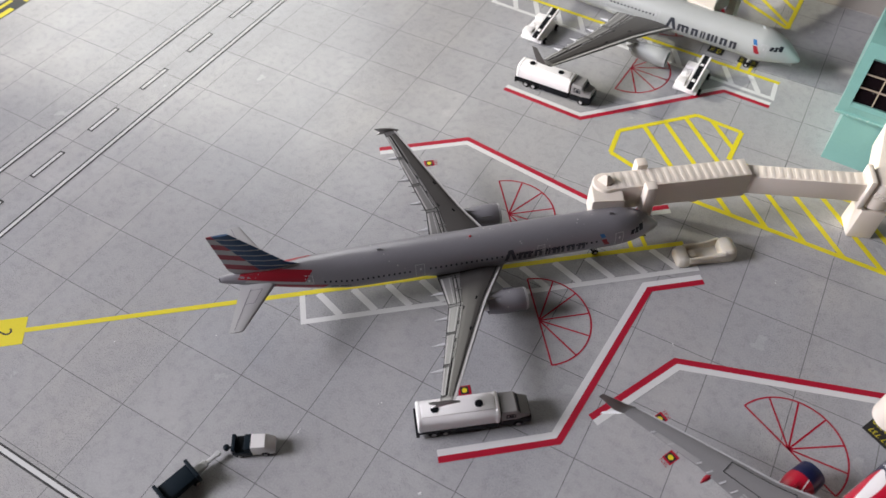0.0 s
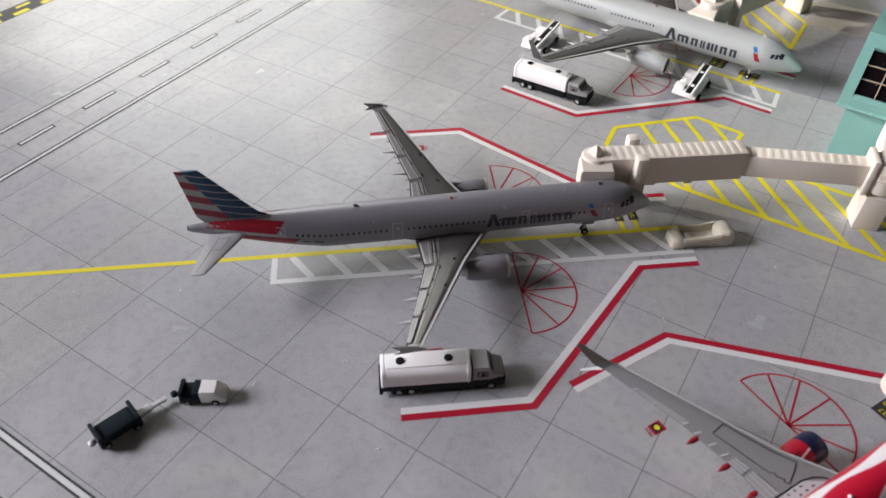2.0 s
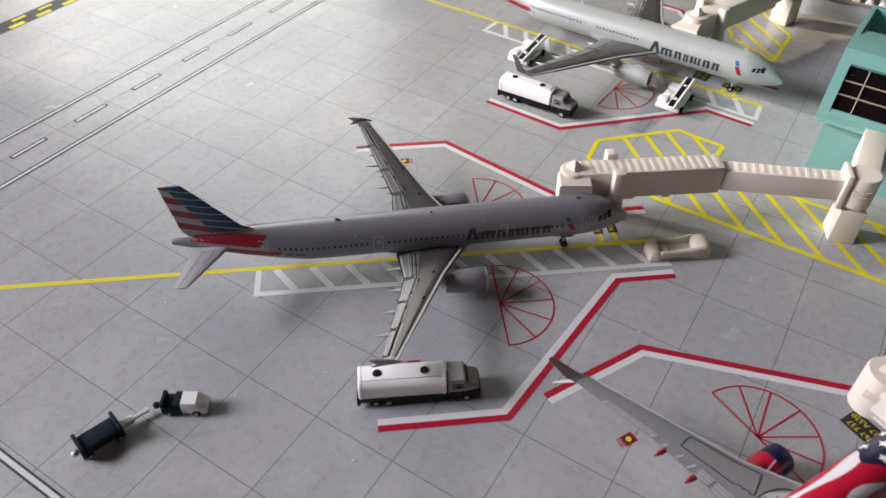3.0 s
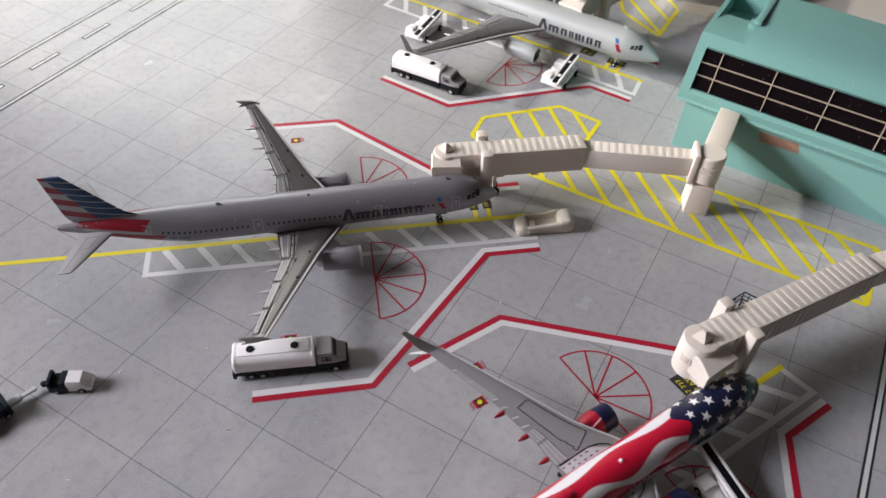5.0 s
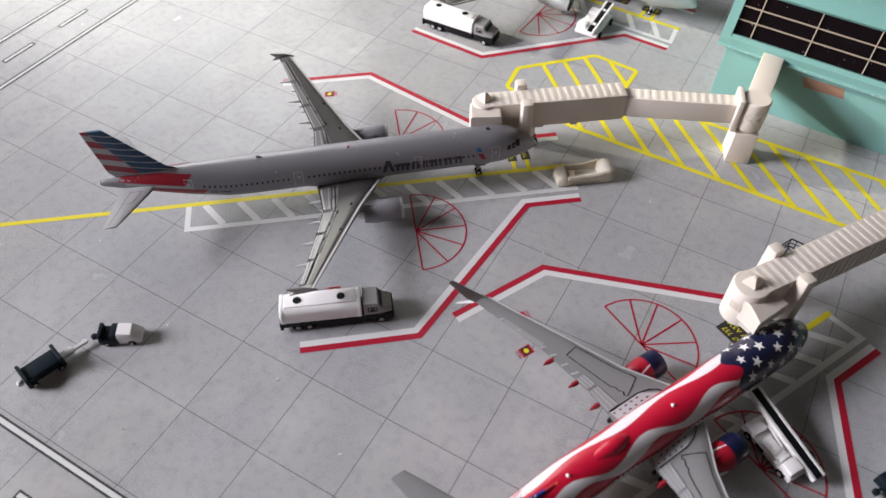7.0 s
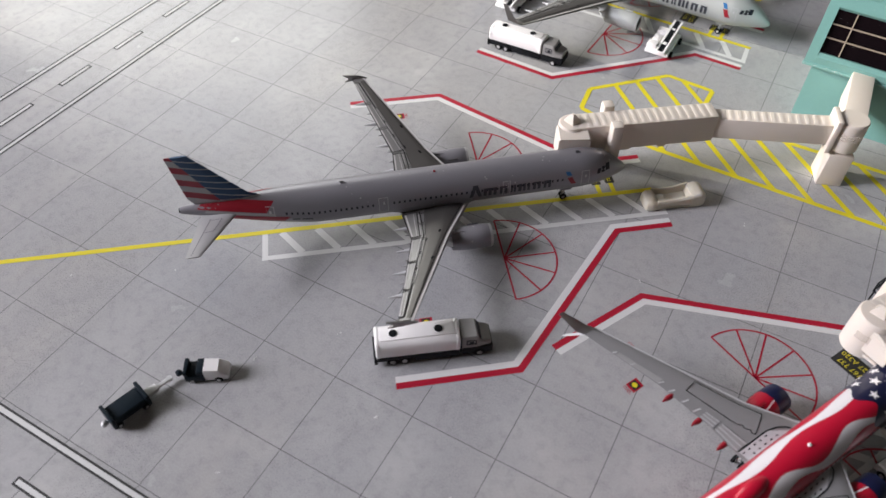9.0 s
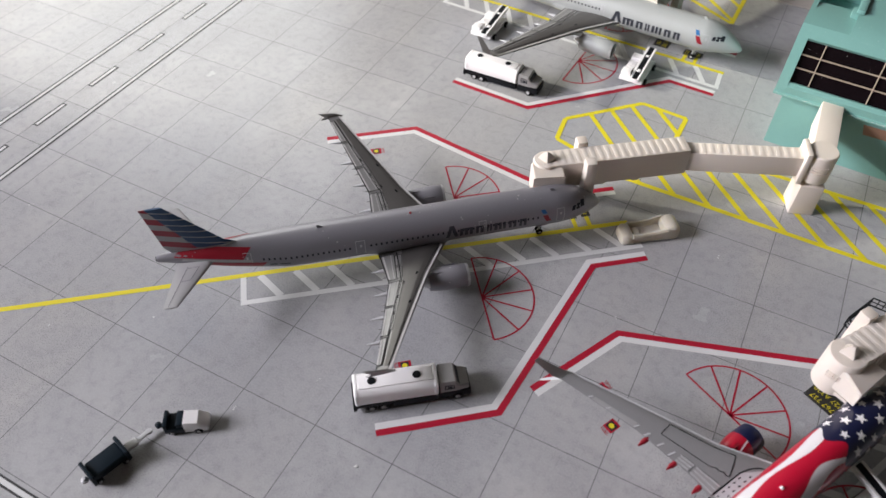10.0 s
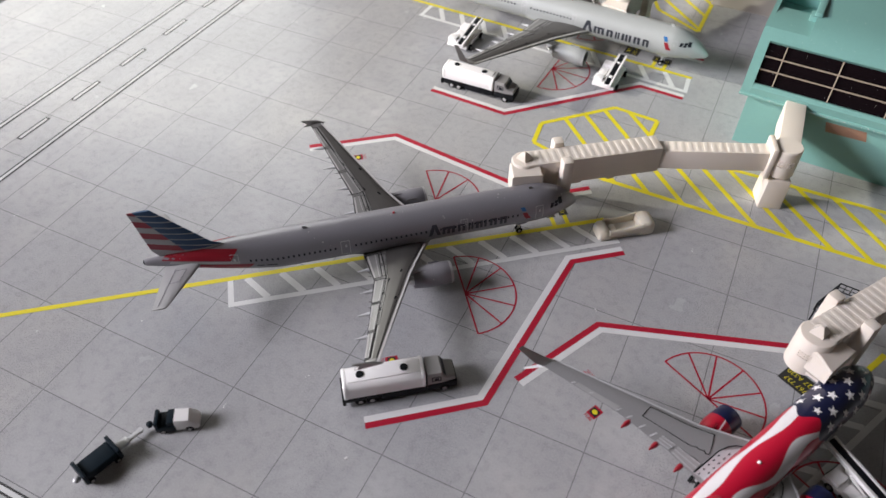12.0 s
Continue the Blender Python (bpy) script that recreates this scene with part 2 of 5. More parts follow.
def concrete_print():
    m, nt, b = bsdf("concrete_print", 0.42)
    co = nt.nodes.new("ShaderNodeNewGeometry").outputs["Position"]
    big, mid, fine, spk, pit = grain(nt, 80, 3, co), grain(nt, 11, 7, co), grain(nt, 0.42, 3, co), grain(nt, 2.4, 8, co), grain(nt, 0.28, 2, co)
    info = nt.nodes.new("ShaderNodeObjectInfo").outputs["Random"]
    turn = nt.nodes.new("ShaderNodeMapping")
    turn.inputs["Rotation"].default_value, turn.inputs["Scale"].default_value = (0, 0, 0.9), (1.0, 0.22, 1.0)
    nt.links.new(co, turn.inputs["Vector"])
    smear, scuff = grain(nt, 9.0, 6, turn.outputs[0]), grain(nt, 34.0, 5, co)
    patch = grain(nt, 26.0, 6, turn.outputs[0])
    col = mixc(nt, ramp(nt, big, 0.40, 0.60), (0.345, 0.352, 0.370), (0.498, 0.493, 0.487))
    tint = grain(nt, 42.0, 4, turn.outputs[0])
    col = mixc(nt, mth(nt, "MULTIPLY", ramp(nt, tint, 0.44, 0.60), 0.68), col, (0.430, 0.408, 0.382))
    col = mixc(nt, mth(nt, "MULTIPLY", info, 0.34), col, (0.353, 0.354, 0.365))
    col = mixc(nt, mth(nt, "MULTIPLY", ramp(nt, mid, 0.36, 0.68), 0.66), col, (0.340, 0.340, 0.348))
    col = mixc(nt, mth(nt, "MULTIPLY", ramp(nt, smear, 0.44, 0.80), 0.22), col, (0.462, 0.462, 0.462))
    col = mixc(nt, mth(nt, "MULTIPLY", ramp(nt, scuff, 0.40, 0.66), 0.58), col, (0.338, 0.337, 0.343))
    col = mixc(nt, mth(nt, "MULTIPLY", ramp(nt, spk, 0.48, 0.74), 0.40), col, (0.239, 0.239, 0.246))
    col = mixc(nt, mth(nt, "MULTIPLY", ramp(nt, fine, 0.42, 0.62), 0.28), col, (0.494, 0.494, 0.503))
    col = mixc(nt, mth(nt, "MULTIPLY", ramp(nt, pit, 0.54, 0.68), mth(nt, "MULTIPLY", ramp(nt, patch, 0.40, 0.60), 0.80)), col, (0.208, 0.208, 0.208))
    nt.links.new(col, b.inputs["Base Color"])
    nt.links.new(mth(nt, "ADD", 0.19, mth(nt, "MULTIPLY", mid, 0.12)), b.inputs["Roughness"])
    bp = nt.nodes.new("ShaderNodeBump")
    bp.inputs["Strength"].default_value, bp.inputs["Distance"].default_value = 0.05, 0.03 * MM
    nt.links.new(mid, bp.inputs["Height"])
    nt.links.new(bp.outputs[0], b.inputs["Normal"])
    return m


CONCRETE = concrete_print()
JOINT = paint("printed_joint", (0.11, 0.11, 0.113), 0.5, 0, 0.2, 30, 1.5, 0)
BOARD = paint("taupe_board", (0.35, 0.32, 0.29), 0.6, 0, 0.06, 40, 1.2, 0.03)
WOOD = paint("desk_top", (0.30, 0.24, 0.18), 0.5, 0, 0.08, 60, 2, 0.03)
PLASTER = paint("room_plaster", (0.092, 0.080, 0.067), 0.8, 0, 0.03, 300, 8, 0.1)
CARPET = paint("room_carpet", (0.10, 0.095, 0.09), 0.95, 0, 0.1, 200, 6, 0.5)


# ---- the room and the desk ----
def room():
    X0, X1, Y0, Y1, Z0, Z1 = -1200, 1500, -1600, 560, -740, 1600
    single("floor", Build().box(X0, X1, Y0, Y1, Z0 - 40, Z0), CARPET, "plain grey carpet floor of the room", "floor", "structure")
    single("ceiling", Build().box(X0, X1, Y0, Y1, Z1, Z1 + 40), PLASTER, "plain plaster ceiling", "ceiling", "structure")
    single("wall_east", Build().box(X1, X1 + 60, Y0, Y1, Z0, Z1), PLASTER, "plain plaster wall", "wall", "structure")
    single("wall_south", Build().box(X0, X1, Y0 - 60, Y0, Z0, Z1), PLASTER, "plain plaster wall", "wall", "structure")
    w0, w1, s0, s1 = NORTH
    b = Build().box(X0, w0, Y1, Y1 + 60, Z0, Z1).box(w1, X1, Y1, Y1 + 60, Z0, Z1)
    b.box(w0, w1, Y1, Y1 + 60, Z0, s0).box(w0, w1, Y1, Y1 + 60, s1, Z1)
    single("wall_north", b, PLASTER, "plaster wall with a window opening", "wall", "structure")
    w0, w1, s0, s1 = WEST
    b = Build().box(X0 - 60, X0, w1, Y1, Z0, Z1).box(X0 - 60, X0, w0, w1, Z0, s0).box(X0 - 60, X0, w0, w1, s1, Z1)
    b.box(X0 - 60, X0, Y0, w0, Z0, Z1)
    single("wall_west", b, PLASTER, "plaster wall with a window opening", "wall", "structure")
    v0, v1, r0, r1 = LAMP_FRAME
    # unseen frame and plaster backing, added around the west fill lamp
    surround = thing("west_lamp_frame", "unseen frame and plaster backing added behind the west fill lamp", "window", X0, v0, 0, 0, "", "structure")
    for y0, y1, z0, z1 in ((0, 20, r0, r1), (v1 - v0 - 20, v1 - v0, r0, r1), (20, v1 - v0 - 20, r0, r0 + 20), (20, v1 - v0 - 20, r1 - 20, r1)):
        part("frame_bar", Build().box(1, 16, y0, y1, z0, z1, 1), PLASTER, surround)
    part("plaster_backing", Build().box(2, 6, 20, v1 - v0 - 20, r0 + 20, r1 - 20), PLASTER, surround)
    b = Build()
    b.box(-620, 1000, -420, 520, -30, -1.2, 1.5)
    desk = thing("desk", "brown desk that carries the airport mat", "desk")
    part("desktop", b, WOOD, desk)
    for x in (-590, 950):
        for y in (-390, 470):
            part("leg", Build().box(x, x + 40, y, y + 40, -740, -30, 2), WOOD, desk)


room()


# ---- the printed markings of the mat ----
def stroke(pts, width, off=0.0):
    """Mitred strip along an open line; off moves it to the left."""
    P = [Vector(p) for p in pts]
    L, R = [], []
    for i, p in enumerate(P):
        a = (P[i] - P[i - 1]).normalized() if i else (P[1] - P[0]).normalized()
        b = (P[i + 1] - P[i]).normalized() if i + 1 < len(P) else a
        na, nb = Vector((-a.y, a.x)), Vector((-b.y, b.x))
        n = (na + nb).normalized()
        k = 1 / max(0.3, n.dot(na))
        L.append(p + n * k * (off + width / 2))
        R.append(p + n * k * (off - width / 2))
    return L, R


def strip(build, pts, width, z, off=0.0):
    L, R = stroke(pts, width, off)
    for i in range(len(pts) - 1):
        build.add([(*R[i], z), (*R[i + 1], z), (*L[i + 1], z), (*L[i], z)], [(0, 1, 2, 3)])


def marking(name, build, mat, label):
    return single(name, build, mat, label, "marking", "structure", smooth=0)


def lettering(text, size, mat, parent, m, name="lettering"):
    cu = bpy.data.curves.new(name, "FONT")
    cu.body, cu.size, cu.align_x, cu.align_y = text, size * MM, "CENTER", "CENTER"
    tmp = bpy.data.objects.new(name, cu)
    me = bpy.data.meshes.new_from_object(tmp)
    bpy.data.objects.remove(tmp)
    me.materials.append(mat)
    ob = new(name, me)
    ob.parent = parent
    ob.matrix_local = m
    return ob


STAND = {"A": (66.0, 64.6, 38.3), "B": (158.0, 37.5, 62.6), "C": (63.05, 178.8, -3.2), "D": (54.7, 303.5, -3.5)}


def to_world(s, u, v):
    ox, oy, h = STAND[s]
    k = 0.978 if s == "B" else 1.0
    c, n = math.cos(radians(h)) * k, math.sin(radians(h)) * k
    return ox + u * c - v * n, oy + u * n + v * c


ARM_SHIFT = {("A", -1): (1.2, 0.0), ("A", 1): (-1.3, 0.0), ("B", 1): (-0.5, -1.3), ("C", -1): (1.1, -1.1)}     # how far each printed arm strays


FUEL_MARKS = {"A": ((-19.7, 42.8), (-22.6, -35.2)), "B": ((-19.7, 40.7), (-24.4, 32.2), (-21.5, -42.0)), "C": ((-21.5, 42.0), (-24.5, 31.8))}


def stand_markings(s, sides=(1, -1), lead=True):
    W = lambda pts: [to_world(s, *p) for p in pts]
    reach = 52.2 if s in "CD" else 51.0
    for side in sides:
        du, dv = ARM_SHIFT.get((s, side), (0.0, 0.0))
        arm = W([(-32.8 + du, side * (reach + dv)), (-4.8 + du, side * (reach + dv)), (31.2, side * 13.2), (46.6, side * 13.2)])
        b, c = Build(), Build()
        strip(b, arm, 1.6, 0.05, 0.5 * side)
        strip(c, arm, 1.7, 0.04, -1.1 * side)
        marking("stand_boundary_line", b, M_RED, "red printed stand boundary line on the grey mat")
        marking("stand_boundary_edge", c, M_WHITE, "white printed edge beside the red stand line")
        b = Build()
        hub = (0.0, side * 18.5)
        ray = [(hub[0] + 13.4 * math.cos(radians(a)), hub[1] + 13.4 * math.sin(radians(a))) for a in range(-90, 91, 30)]
        arc = [(hub[0] + 13.4 * math.cos(radians(a)), hub[1] + 13.4 * math.sin(radians(a))) for a in range(-90, 91, 5)]
        for p in ray:
            strip(b, W([hub, p]), 0.42, 0.05)
        strip(b, W(arc), 0.42, 0.052)
        marking("engine_danger_fan", b, M_RED, "red printed half-circle fan marking by the engine")
    if not lead:
        return
    b = Build()
    strip(b, W([(-131.5, 0), (46.0, 0)]), 1.45, 0.06)
    marking("stand_centre_line", b, M_YELLOW, "yellow printed lead-in line on the grey mat")
    b = Build()
    strip(b, W([(-60.3, 0), (-60.3, -9.1), (46.2, -9.1), (45.0, 0)]), 1.5, 0.04)
    for k in range(12):
        u = -56.0 + 9.22 * k
        if u < 41:
            strip(b, W([(u, -0.7), (u + 5.2, -8.5)]), 1.8, 0.036)
    marking("hatched_walkway", b, M_WHITE, "white printed hatched strip beside the yellow line")
    for u, v, w, d, rows in ((21.6, 8.3, 5.4, 8.2, ("767 737", "727 A320")), (31.2, 5.8, 2.6, 3.6, ("767",)), (35.2, 6.0, 2.6, 3.6, ("757",))):
        t = thing("stop_mark", "black printed stop mark with yellow lettering", "marking", *to_world(s, u, v), 0, STAND[s][2], "stop marks", "structure")
        part("panel", Build().flat([(-w / 2, -d / 2), (w / 2, -d / 2), (w / 2, d / 2), (-w / 2, d / 2)], 0.07), M_BLACK, t, smooth=0)
        if v < 8:
            part("stem", Build().flat([(-0.6, -v + 0.6), (0.6, -v + 0.6), (0.6, -d / 2), (-0.6, -d / 2)], 0.066), M_YELLOW, t, smooth=0)
            lettering(rows[0], 1.5, M_YELLOW, t, pose(0, 0, 0.09 * MM, 0, 0, 90))
        else:
            for k, row in enumerate(rows):
                lettering(row, 1.85, M_YELLOW, t, pose((2.3 * k - 1.15) * MM, 0, 0.09 * MM, 0, 0, 90))
    for u, v in FUEL_MARKS.get(s, ()):
        t = thing("fuel_mark", "red printed fuel mark with a yellow dot", "marking", *to_world(s, u, v), 0, STAND[s][2] + (180 if v > 40 else 0), "fuel marks", "structure")
        part("panel", Build().flat([(-1.55, -1.25), (1.55, -1.25), (1.55, 1.25), (-1.55, 1.25)], 0.05), M_RED, t, smooth=0)
        part("dark_ring", Build().flat([(-1.0, -1.0), (1.0, -1.0), (1.0, 1.0), (-1.0, 1.0)], 0.07), M_BLACK, t, smooth=0)
        part("yellow_dot", Build().flat([(0.65 * math.cos(k * math.pi / 10), 0.65 * math.sin(k * math.pi / 10)) for k in range(20)], 0.09), M_YELLOW, t, smooth=0)
        lettering("FUEL", 1.1, M_RED, t, pose(-2.2 * MM, 0, 0.06 * MM, 0, 0, -90))


for _s in "ABC":
    stand_markings(_s)
stand_markings("D", (-1,), False)
_n = thing("stand_number", "yellow printed panel with a black numeral", "marking", *to_world("A", -136.3, 0), 0, STAND["A"][2], "", "structure")
part("panel", Build().flat([(-5, -4.2), (5, -4.2), (5, 4.2), (-5, 4.2)], 0.064), M_YELLOW, _n, smooth=0)
lettering("2", 5.2, M_BLACK, _n, pose(-0.3 * MM, 0, 0.085 * MM, 0, 0, -90))


def hatch_area(outline, sums, width=1.5):
    b = Build()
    for i in range(len(outline)):
        strip(b, [outline[i], outline[(i + 1) % len(outline)]], width, 0.058 + 0.003 * (i % 3))
    n = len(outline)
    for c in sums:
        hits = []
        for i in range(n):
            (x0, y0), (x1, y1) = outline[i], outline[(i + 1) % n]
            s0, s1 = x0 + y0 - c, x1 + y1 - c
            if (s0 < 0) != (s1 < 0):
                t = s0 / (s0 - s1)
                hits.append((x0 + t * (x1 - x0), y0 + t * (y1 - y0)))
        hits.sort()
        for p, q in zip(hits[::2], hits[1::2]):
            strip(b, [p, q], width, 0.05)
    return marking("keep_clear_hatching", b, M_YELLOW, "yellow printed keep-clear hatching on the mat")


hatch_area([(69.8, 128), (89.4, 147.2), (104.3, 146.0), (104, 132), (194, 132), (194, 108.6), (96, 110), (71, 117.5)], [210 + 10.4 * k for k in range(12)])
hatch_area([(86, 219), (104, 209), (105, 250), (70, 252)], [304 + 11 * k for k in range(5)])


def road_line(x0, y0, x1, y1, w=1.05, edge=0.5):
    b, c = Build(), Build()
    d = (Vector((x1, y1)) - Vector((x0, y0))).normalized() * edge
    strip(b, [(x0 - d.x, y0 - d.y), (x1 + d.x, y1 + d.y)], w + 2 * edge, 0.04)
    strip(c, [(x0, y0), (x1, y1)], w, 0.06)
    marking("road_line_border", b, M_BLACK, "black printed border of a white road line")
    marking("road_line", c, M_ROAD, "white printed road line on the grey mat")


road_line(-68.6, -41, -68.6, 420, 1.0, 0.58)
road_line(-89.6, -60, -89.6, 420, 1.0, 0.58)
for _k in range(12):
    road_line(-79, -0.5 - 23.5 + 23.5 * _k, -79, 11 - 23.5 + 23.5 * _k, 1.0, 0.55)
road_line(-66, -42, 200.3, -42)
for _x in range(-60, 200, 26):
    road_line(_x, -51.5, _x + 14.5, -51.5)
road_line(201, -42, 201, 130)
_b, _c = Build(), Build()
strip(_b, [(-158, -100), (-158, 420)], 8.5, 0.04)
for _k in range(36):
    strip(_c, [(-155.5, -96 + 12.2 * _k), (-155.5, -89.6 + 12.2 * _k)], 2.4, 0.06)
    strip(_c, [(-160, -92 + 12.2 * _k), (-160, -86 + 12.2 * _k)], 1.6, 0.06)
marking("runway_edge_band", _b, M_BLACK, "black printed band across the mat")
marking("runway_edge_dashes", _c, M_YELLOW, "yellow printed dashes on the black band")


# ---- model aircraft ----
def spline(st, n):
    """Catmull-Rom through stations, sampled n times per span."""
    st = [np.array(p, float) for p in st]
    out = []
    for i in range(len(st) - 1):
        p0, p1, p2, p3 = st[max(i - 1, 0)], st[i], st[i + 1], st[min(i + 2, len(st) - 1)]
        for k in range(n):
            t = k / n
            out.append(0.5 * (2 * p1 + (p2 - p0) * t + (2 * p0 - 5 * p1 + 4 * p2 - p3) * t * t + (3 * p1 - p0 - 3 * p2 + p3) * t ** 3))
    return out + [st[-1]]


class Hull:
    """The fuselage: d runs back from the nose, s is arc above the waist."""

    def __init__(self, stations, zc):
        self.st = [(a, max(r, 0.2), z) for a, r, z in spline(stations, 4)]
        self.zc = zc
        self.d, self.r, self.z = (np.array([p[k] for p in self.st]) for k in range(3))

    def at(self, d, th, off=0.0):
        r, z = np.interp(d, self.d, self.r), np.interp(d, self.d, self.z)
        return (-d, (r + off) * math.sin(th), self.zc + z + (r * 1.03 + off) * math.cos(th))

    def side(self, d, s, side, off=0.05):
        r = max(np.interp(d, self.d, self.r), 1.0)
        return self.at(d, side * (math.pi / 2 - s / r), off)

    def body(self):
        n = 40
        return Build().rings([[self.at(d, 2 * math.pi * k / n) for k in range(n)] for d in self.d])

    def patch(self, b, d0, d1, s0, s1, side, off=0.05, lean=0.0, nd=None):
        """A curved panel on the skin; lean slants its ends."""
        nd = nd or max(1, int(abs(d1 - d0) / 1.5))
        ns = max(1, int(abs(s1 - s0) / 0.8))
        o = len(b.v)
        for i in range(nd + 1):
            for j in range(ns + 1):
                s = s0 + (s1 - s0) * j / ns
                b.v.append(self.side(d0 + (d1 - d0) * i / nd + lean * (s - s0), s, side, off))
        for i in range(nd):
            for j in range(ns):
                a = o + i * (ns + 1) + j
                b.f.append((a, a + 1, a + ns + 2, a + ns + 1))

    def frame_line(self, b, d0, d1, s0, s1, side, w=0.14, off=0.05):
        self.patch(b, d0, d1, s0, s0 + w, side, off)
        self.patch(b, d0, d1, s1 - w, s1, side, off)
        self.patch(b, d0, d0 + w, s0, s1, side, off)
        self.patch(b, d1 - w, d1, s0, s1, side, off)


def foil(chord, thick, le, y, z, twist=0.0):
    """A closed section: le is the leading edge's x, y the span place."""
    up = [(0, 0), (0.02, 0.32), (0.10, 0.72), (0.28, 1.0), (0.5, 0.86), (0.75, 0.45), (1.0, 0.06)]
    ring = [(le - chord * a, y, z + thick * 0.6 * h) for a, h in up] + [(le - chord * a, y, z - thick * 0.4 * h) for a, h in reversed(up[1:])]
    return ring


class Wing:
    """Sections (y, leading edge, chord, thickness, z) from root to tip; y counts out from the side."""

    def __init__(self, secs, side):
        self.s, self.side = secs, side

    def at(self, y):
        a = np.array(self.s, float)
        return [float(np.interp(y, a[:, 0], a[:, k])) for k in range(5)]

    def top(self, y, f, off=0.06):
        y_, le, ch, th, z = self.at(y)
        up = [(0, 0), (0.02, 0.32), (0.10, 0.72), (0.28, 1.0), (0.5, 0.86), (0.75, 0.45), (1.0, 0.06)]
        h = np.interp(f, [p[0] for p in up], [p[1] for p in up])
        return (le - ch * f, self.side * y, z + th * 0.6 * h + off)

    def solid(self):
        ys = sorted({*[s[0] for s in self.s], *np.linspace(self.s[0][0], self.s[-1][0], 12)})
        return Build().rings([foil(*[self.at(y)[k] for k in (2, 3, 1)], self.side * y, self.at(y)[4]) for y in ys])

    def panel(self, b, y0, y1, f0, f1, off=0.06, n=8, fb0=None, fb1=None):
        """A strip on the upper skin between two spans and two chord fractions."""
        o = len(b.v)
        fb0, fb1 = f0 if fb0 is None else fb0, f1 if fb1 is None else fb1
        for i in range(n + 1):
            t = i / n
            y = y0 + (y1 - y0) * t
            for j in range(9):
                fa, fc = f0 + (fb0 - f0) * t, f1 + (fb1 - f1) * t
                b.v.append(self.top(y, fa + (fc - fa) * j / 8, off))
        for i in range(n):
            for j in range(8):
                a = o + i * 9 + j
                b.f.append((a, a + 1, a + 10, a + 9))

    def line(self, b, pts, w=0.16, off=0.08):
        """A thin line over the skin through (y, f) points."""
        for (y0, f0), (y1, f1) in zip(pts, pts[1:]):
            p, q = Vector(self.top(y0, f0, off)), Vector(self.top(y1, f1, off))
            n = 6
            P = [Vector(self.top(y0 + (y1 - y0) * k / n, f0 + (f1 - f0) * k / n, off)) for k in range(n + 1)]
            d = (q - p).normalized().cross(Vector((0, 0, 1))) * (w / 2)
            for a, c in zip(P, P[1:]):
                b.add([a - d, c - d, c + d, a + d], [(0, 1, 2, 3)])


def nacelle(parent, x, y, z, r, length, mats, side):
    cowl = Build().lathe([(-0.15, r * 0.80), (0.0, r * 0.86), (0.05, r * 0.93), (-0.25, r * 0.99), (-length * 0.3, r * 1.03), (-length * 0.6, r * 1.02),
                          (-length * 0.82, r * 0.95), (-length, r * 0.86), (-length + 0.1, r * 0.74)], (x, y, z), "x", 28, caps=False)
    eng = part("engine_cowling", cowl, mats["cowl"], parent)
    part("inlet_lip", Build().lathe([(0.12, r * 0.86), (0.2, r * 0.91), (0.08, r * 0.97), (-0.5, r * 1.005), (-0.5, r * 0.99)], (x, y, z), "x", 28, caps=False), mats["lip"], eng, "rounded inlet lip")
    part("inlet_fan", Build().lathe([(-1.2, r * 0.86), (-1.2, r * 0.3), (-0.6, 0.1)], (x, y, z), "x", 20), DARK, eng, "dark fan disc")
    part("exhaust_cone", Build().lathe([(-length + 0.9, r * 0.62), (-length - 0.9, r * 0.52), (-length - 1.4, r * 0.44), (-length - 1.4, r * 0.26), (-length - 2.9, 0.12)], (x, y, z), "x", 18), METAL, eng, "bare metal cone")
    pyl = []
    for xx, hh in ((x - 2.0, 0.15), (x - length * 0.55, 0.7), (x - length - 1.0, 1.2), (x - length - 4.0, 1.0)):
        pyl.append([(xx, y - 0.45, z + r * 0.6), (xx, y + 0.45, z + r * 0.6), (xx, y + 0.3, z + r * 0.75 + hh), (xx, y - 0.3, z + r * 0.75 + hh)])
    part("pylon", Build().rings(pyl), mats["pylon"], eng)
    if not mats.get("strake", True):
        return
    strake = Build().box(x - length * 0.55, x - length * 0.28, -0.06, 0.06, 0, 0.7, 0.03, Matrix.Translation((0, y - side * r * 0.78, z + r * 0.62)))
    part("strake", strake, mats["pylon"], eng)


def gear(parent, x, y, top, wheel_r, twin=0.75, w=0.5):
    leg = part("landing_gear", Build().rod((x, y, wheel_r), (x + 0.3, y, top), 0.33, 10).rod((x, y, wheel_r + 0.4), (x + 1.6, y, top), 0.16, 6).rod((x, y - twin, wheel_r), (x, y + twin, wheel_r), 0.22, 8), METAL, parent, "bare metal gear leg")
    for sy in (-1, 1):
        part("wheel", Build().lathe([(-w / 2, wheel_r * 0.75), (-w / 3, wheel_r), (w / 3, wheel_r), (w / 2, wheel_r * 0.75)], (x, y + sy * twin, wheel_r), "y", 16), RUBBER, leg, "black tyre")
        part("hub", Build().lathe([(-w / 2 - 0.05, wheel_r * 0.45), (w / 2 + 0.05, wheel_r * 0.45)], (x, y + sy * twin, wheel_r), "y", 12), METAL, leg)


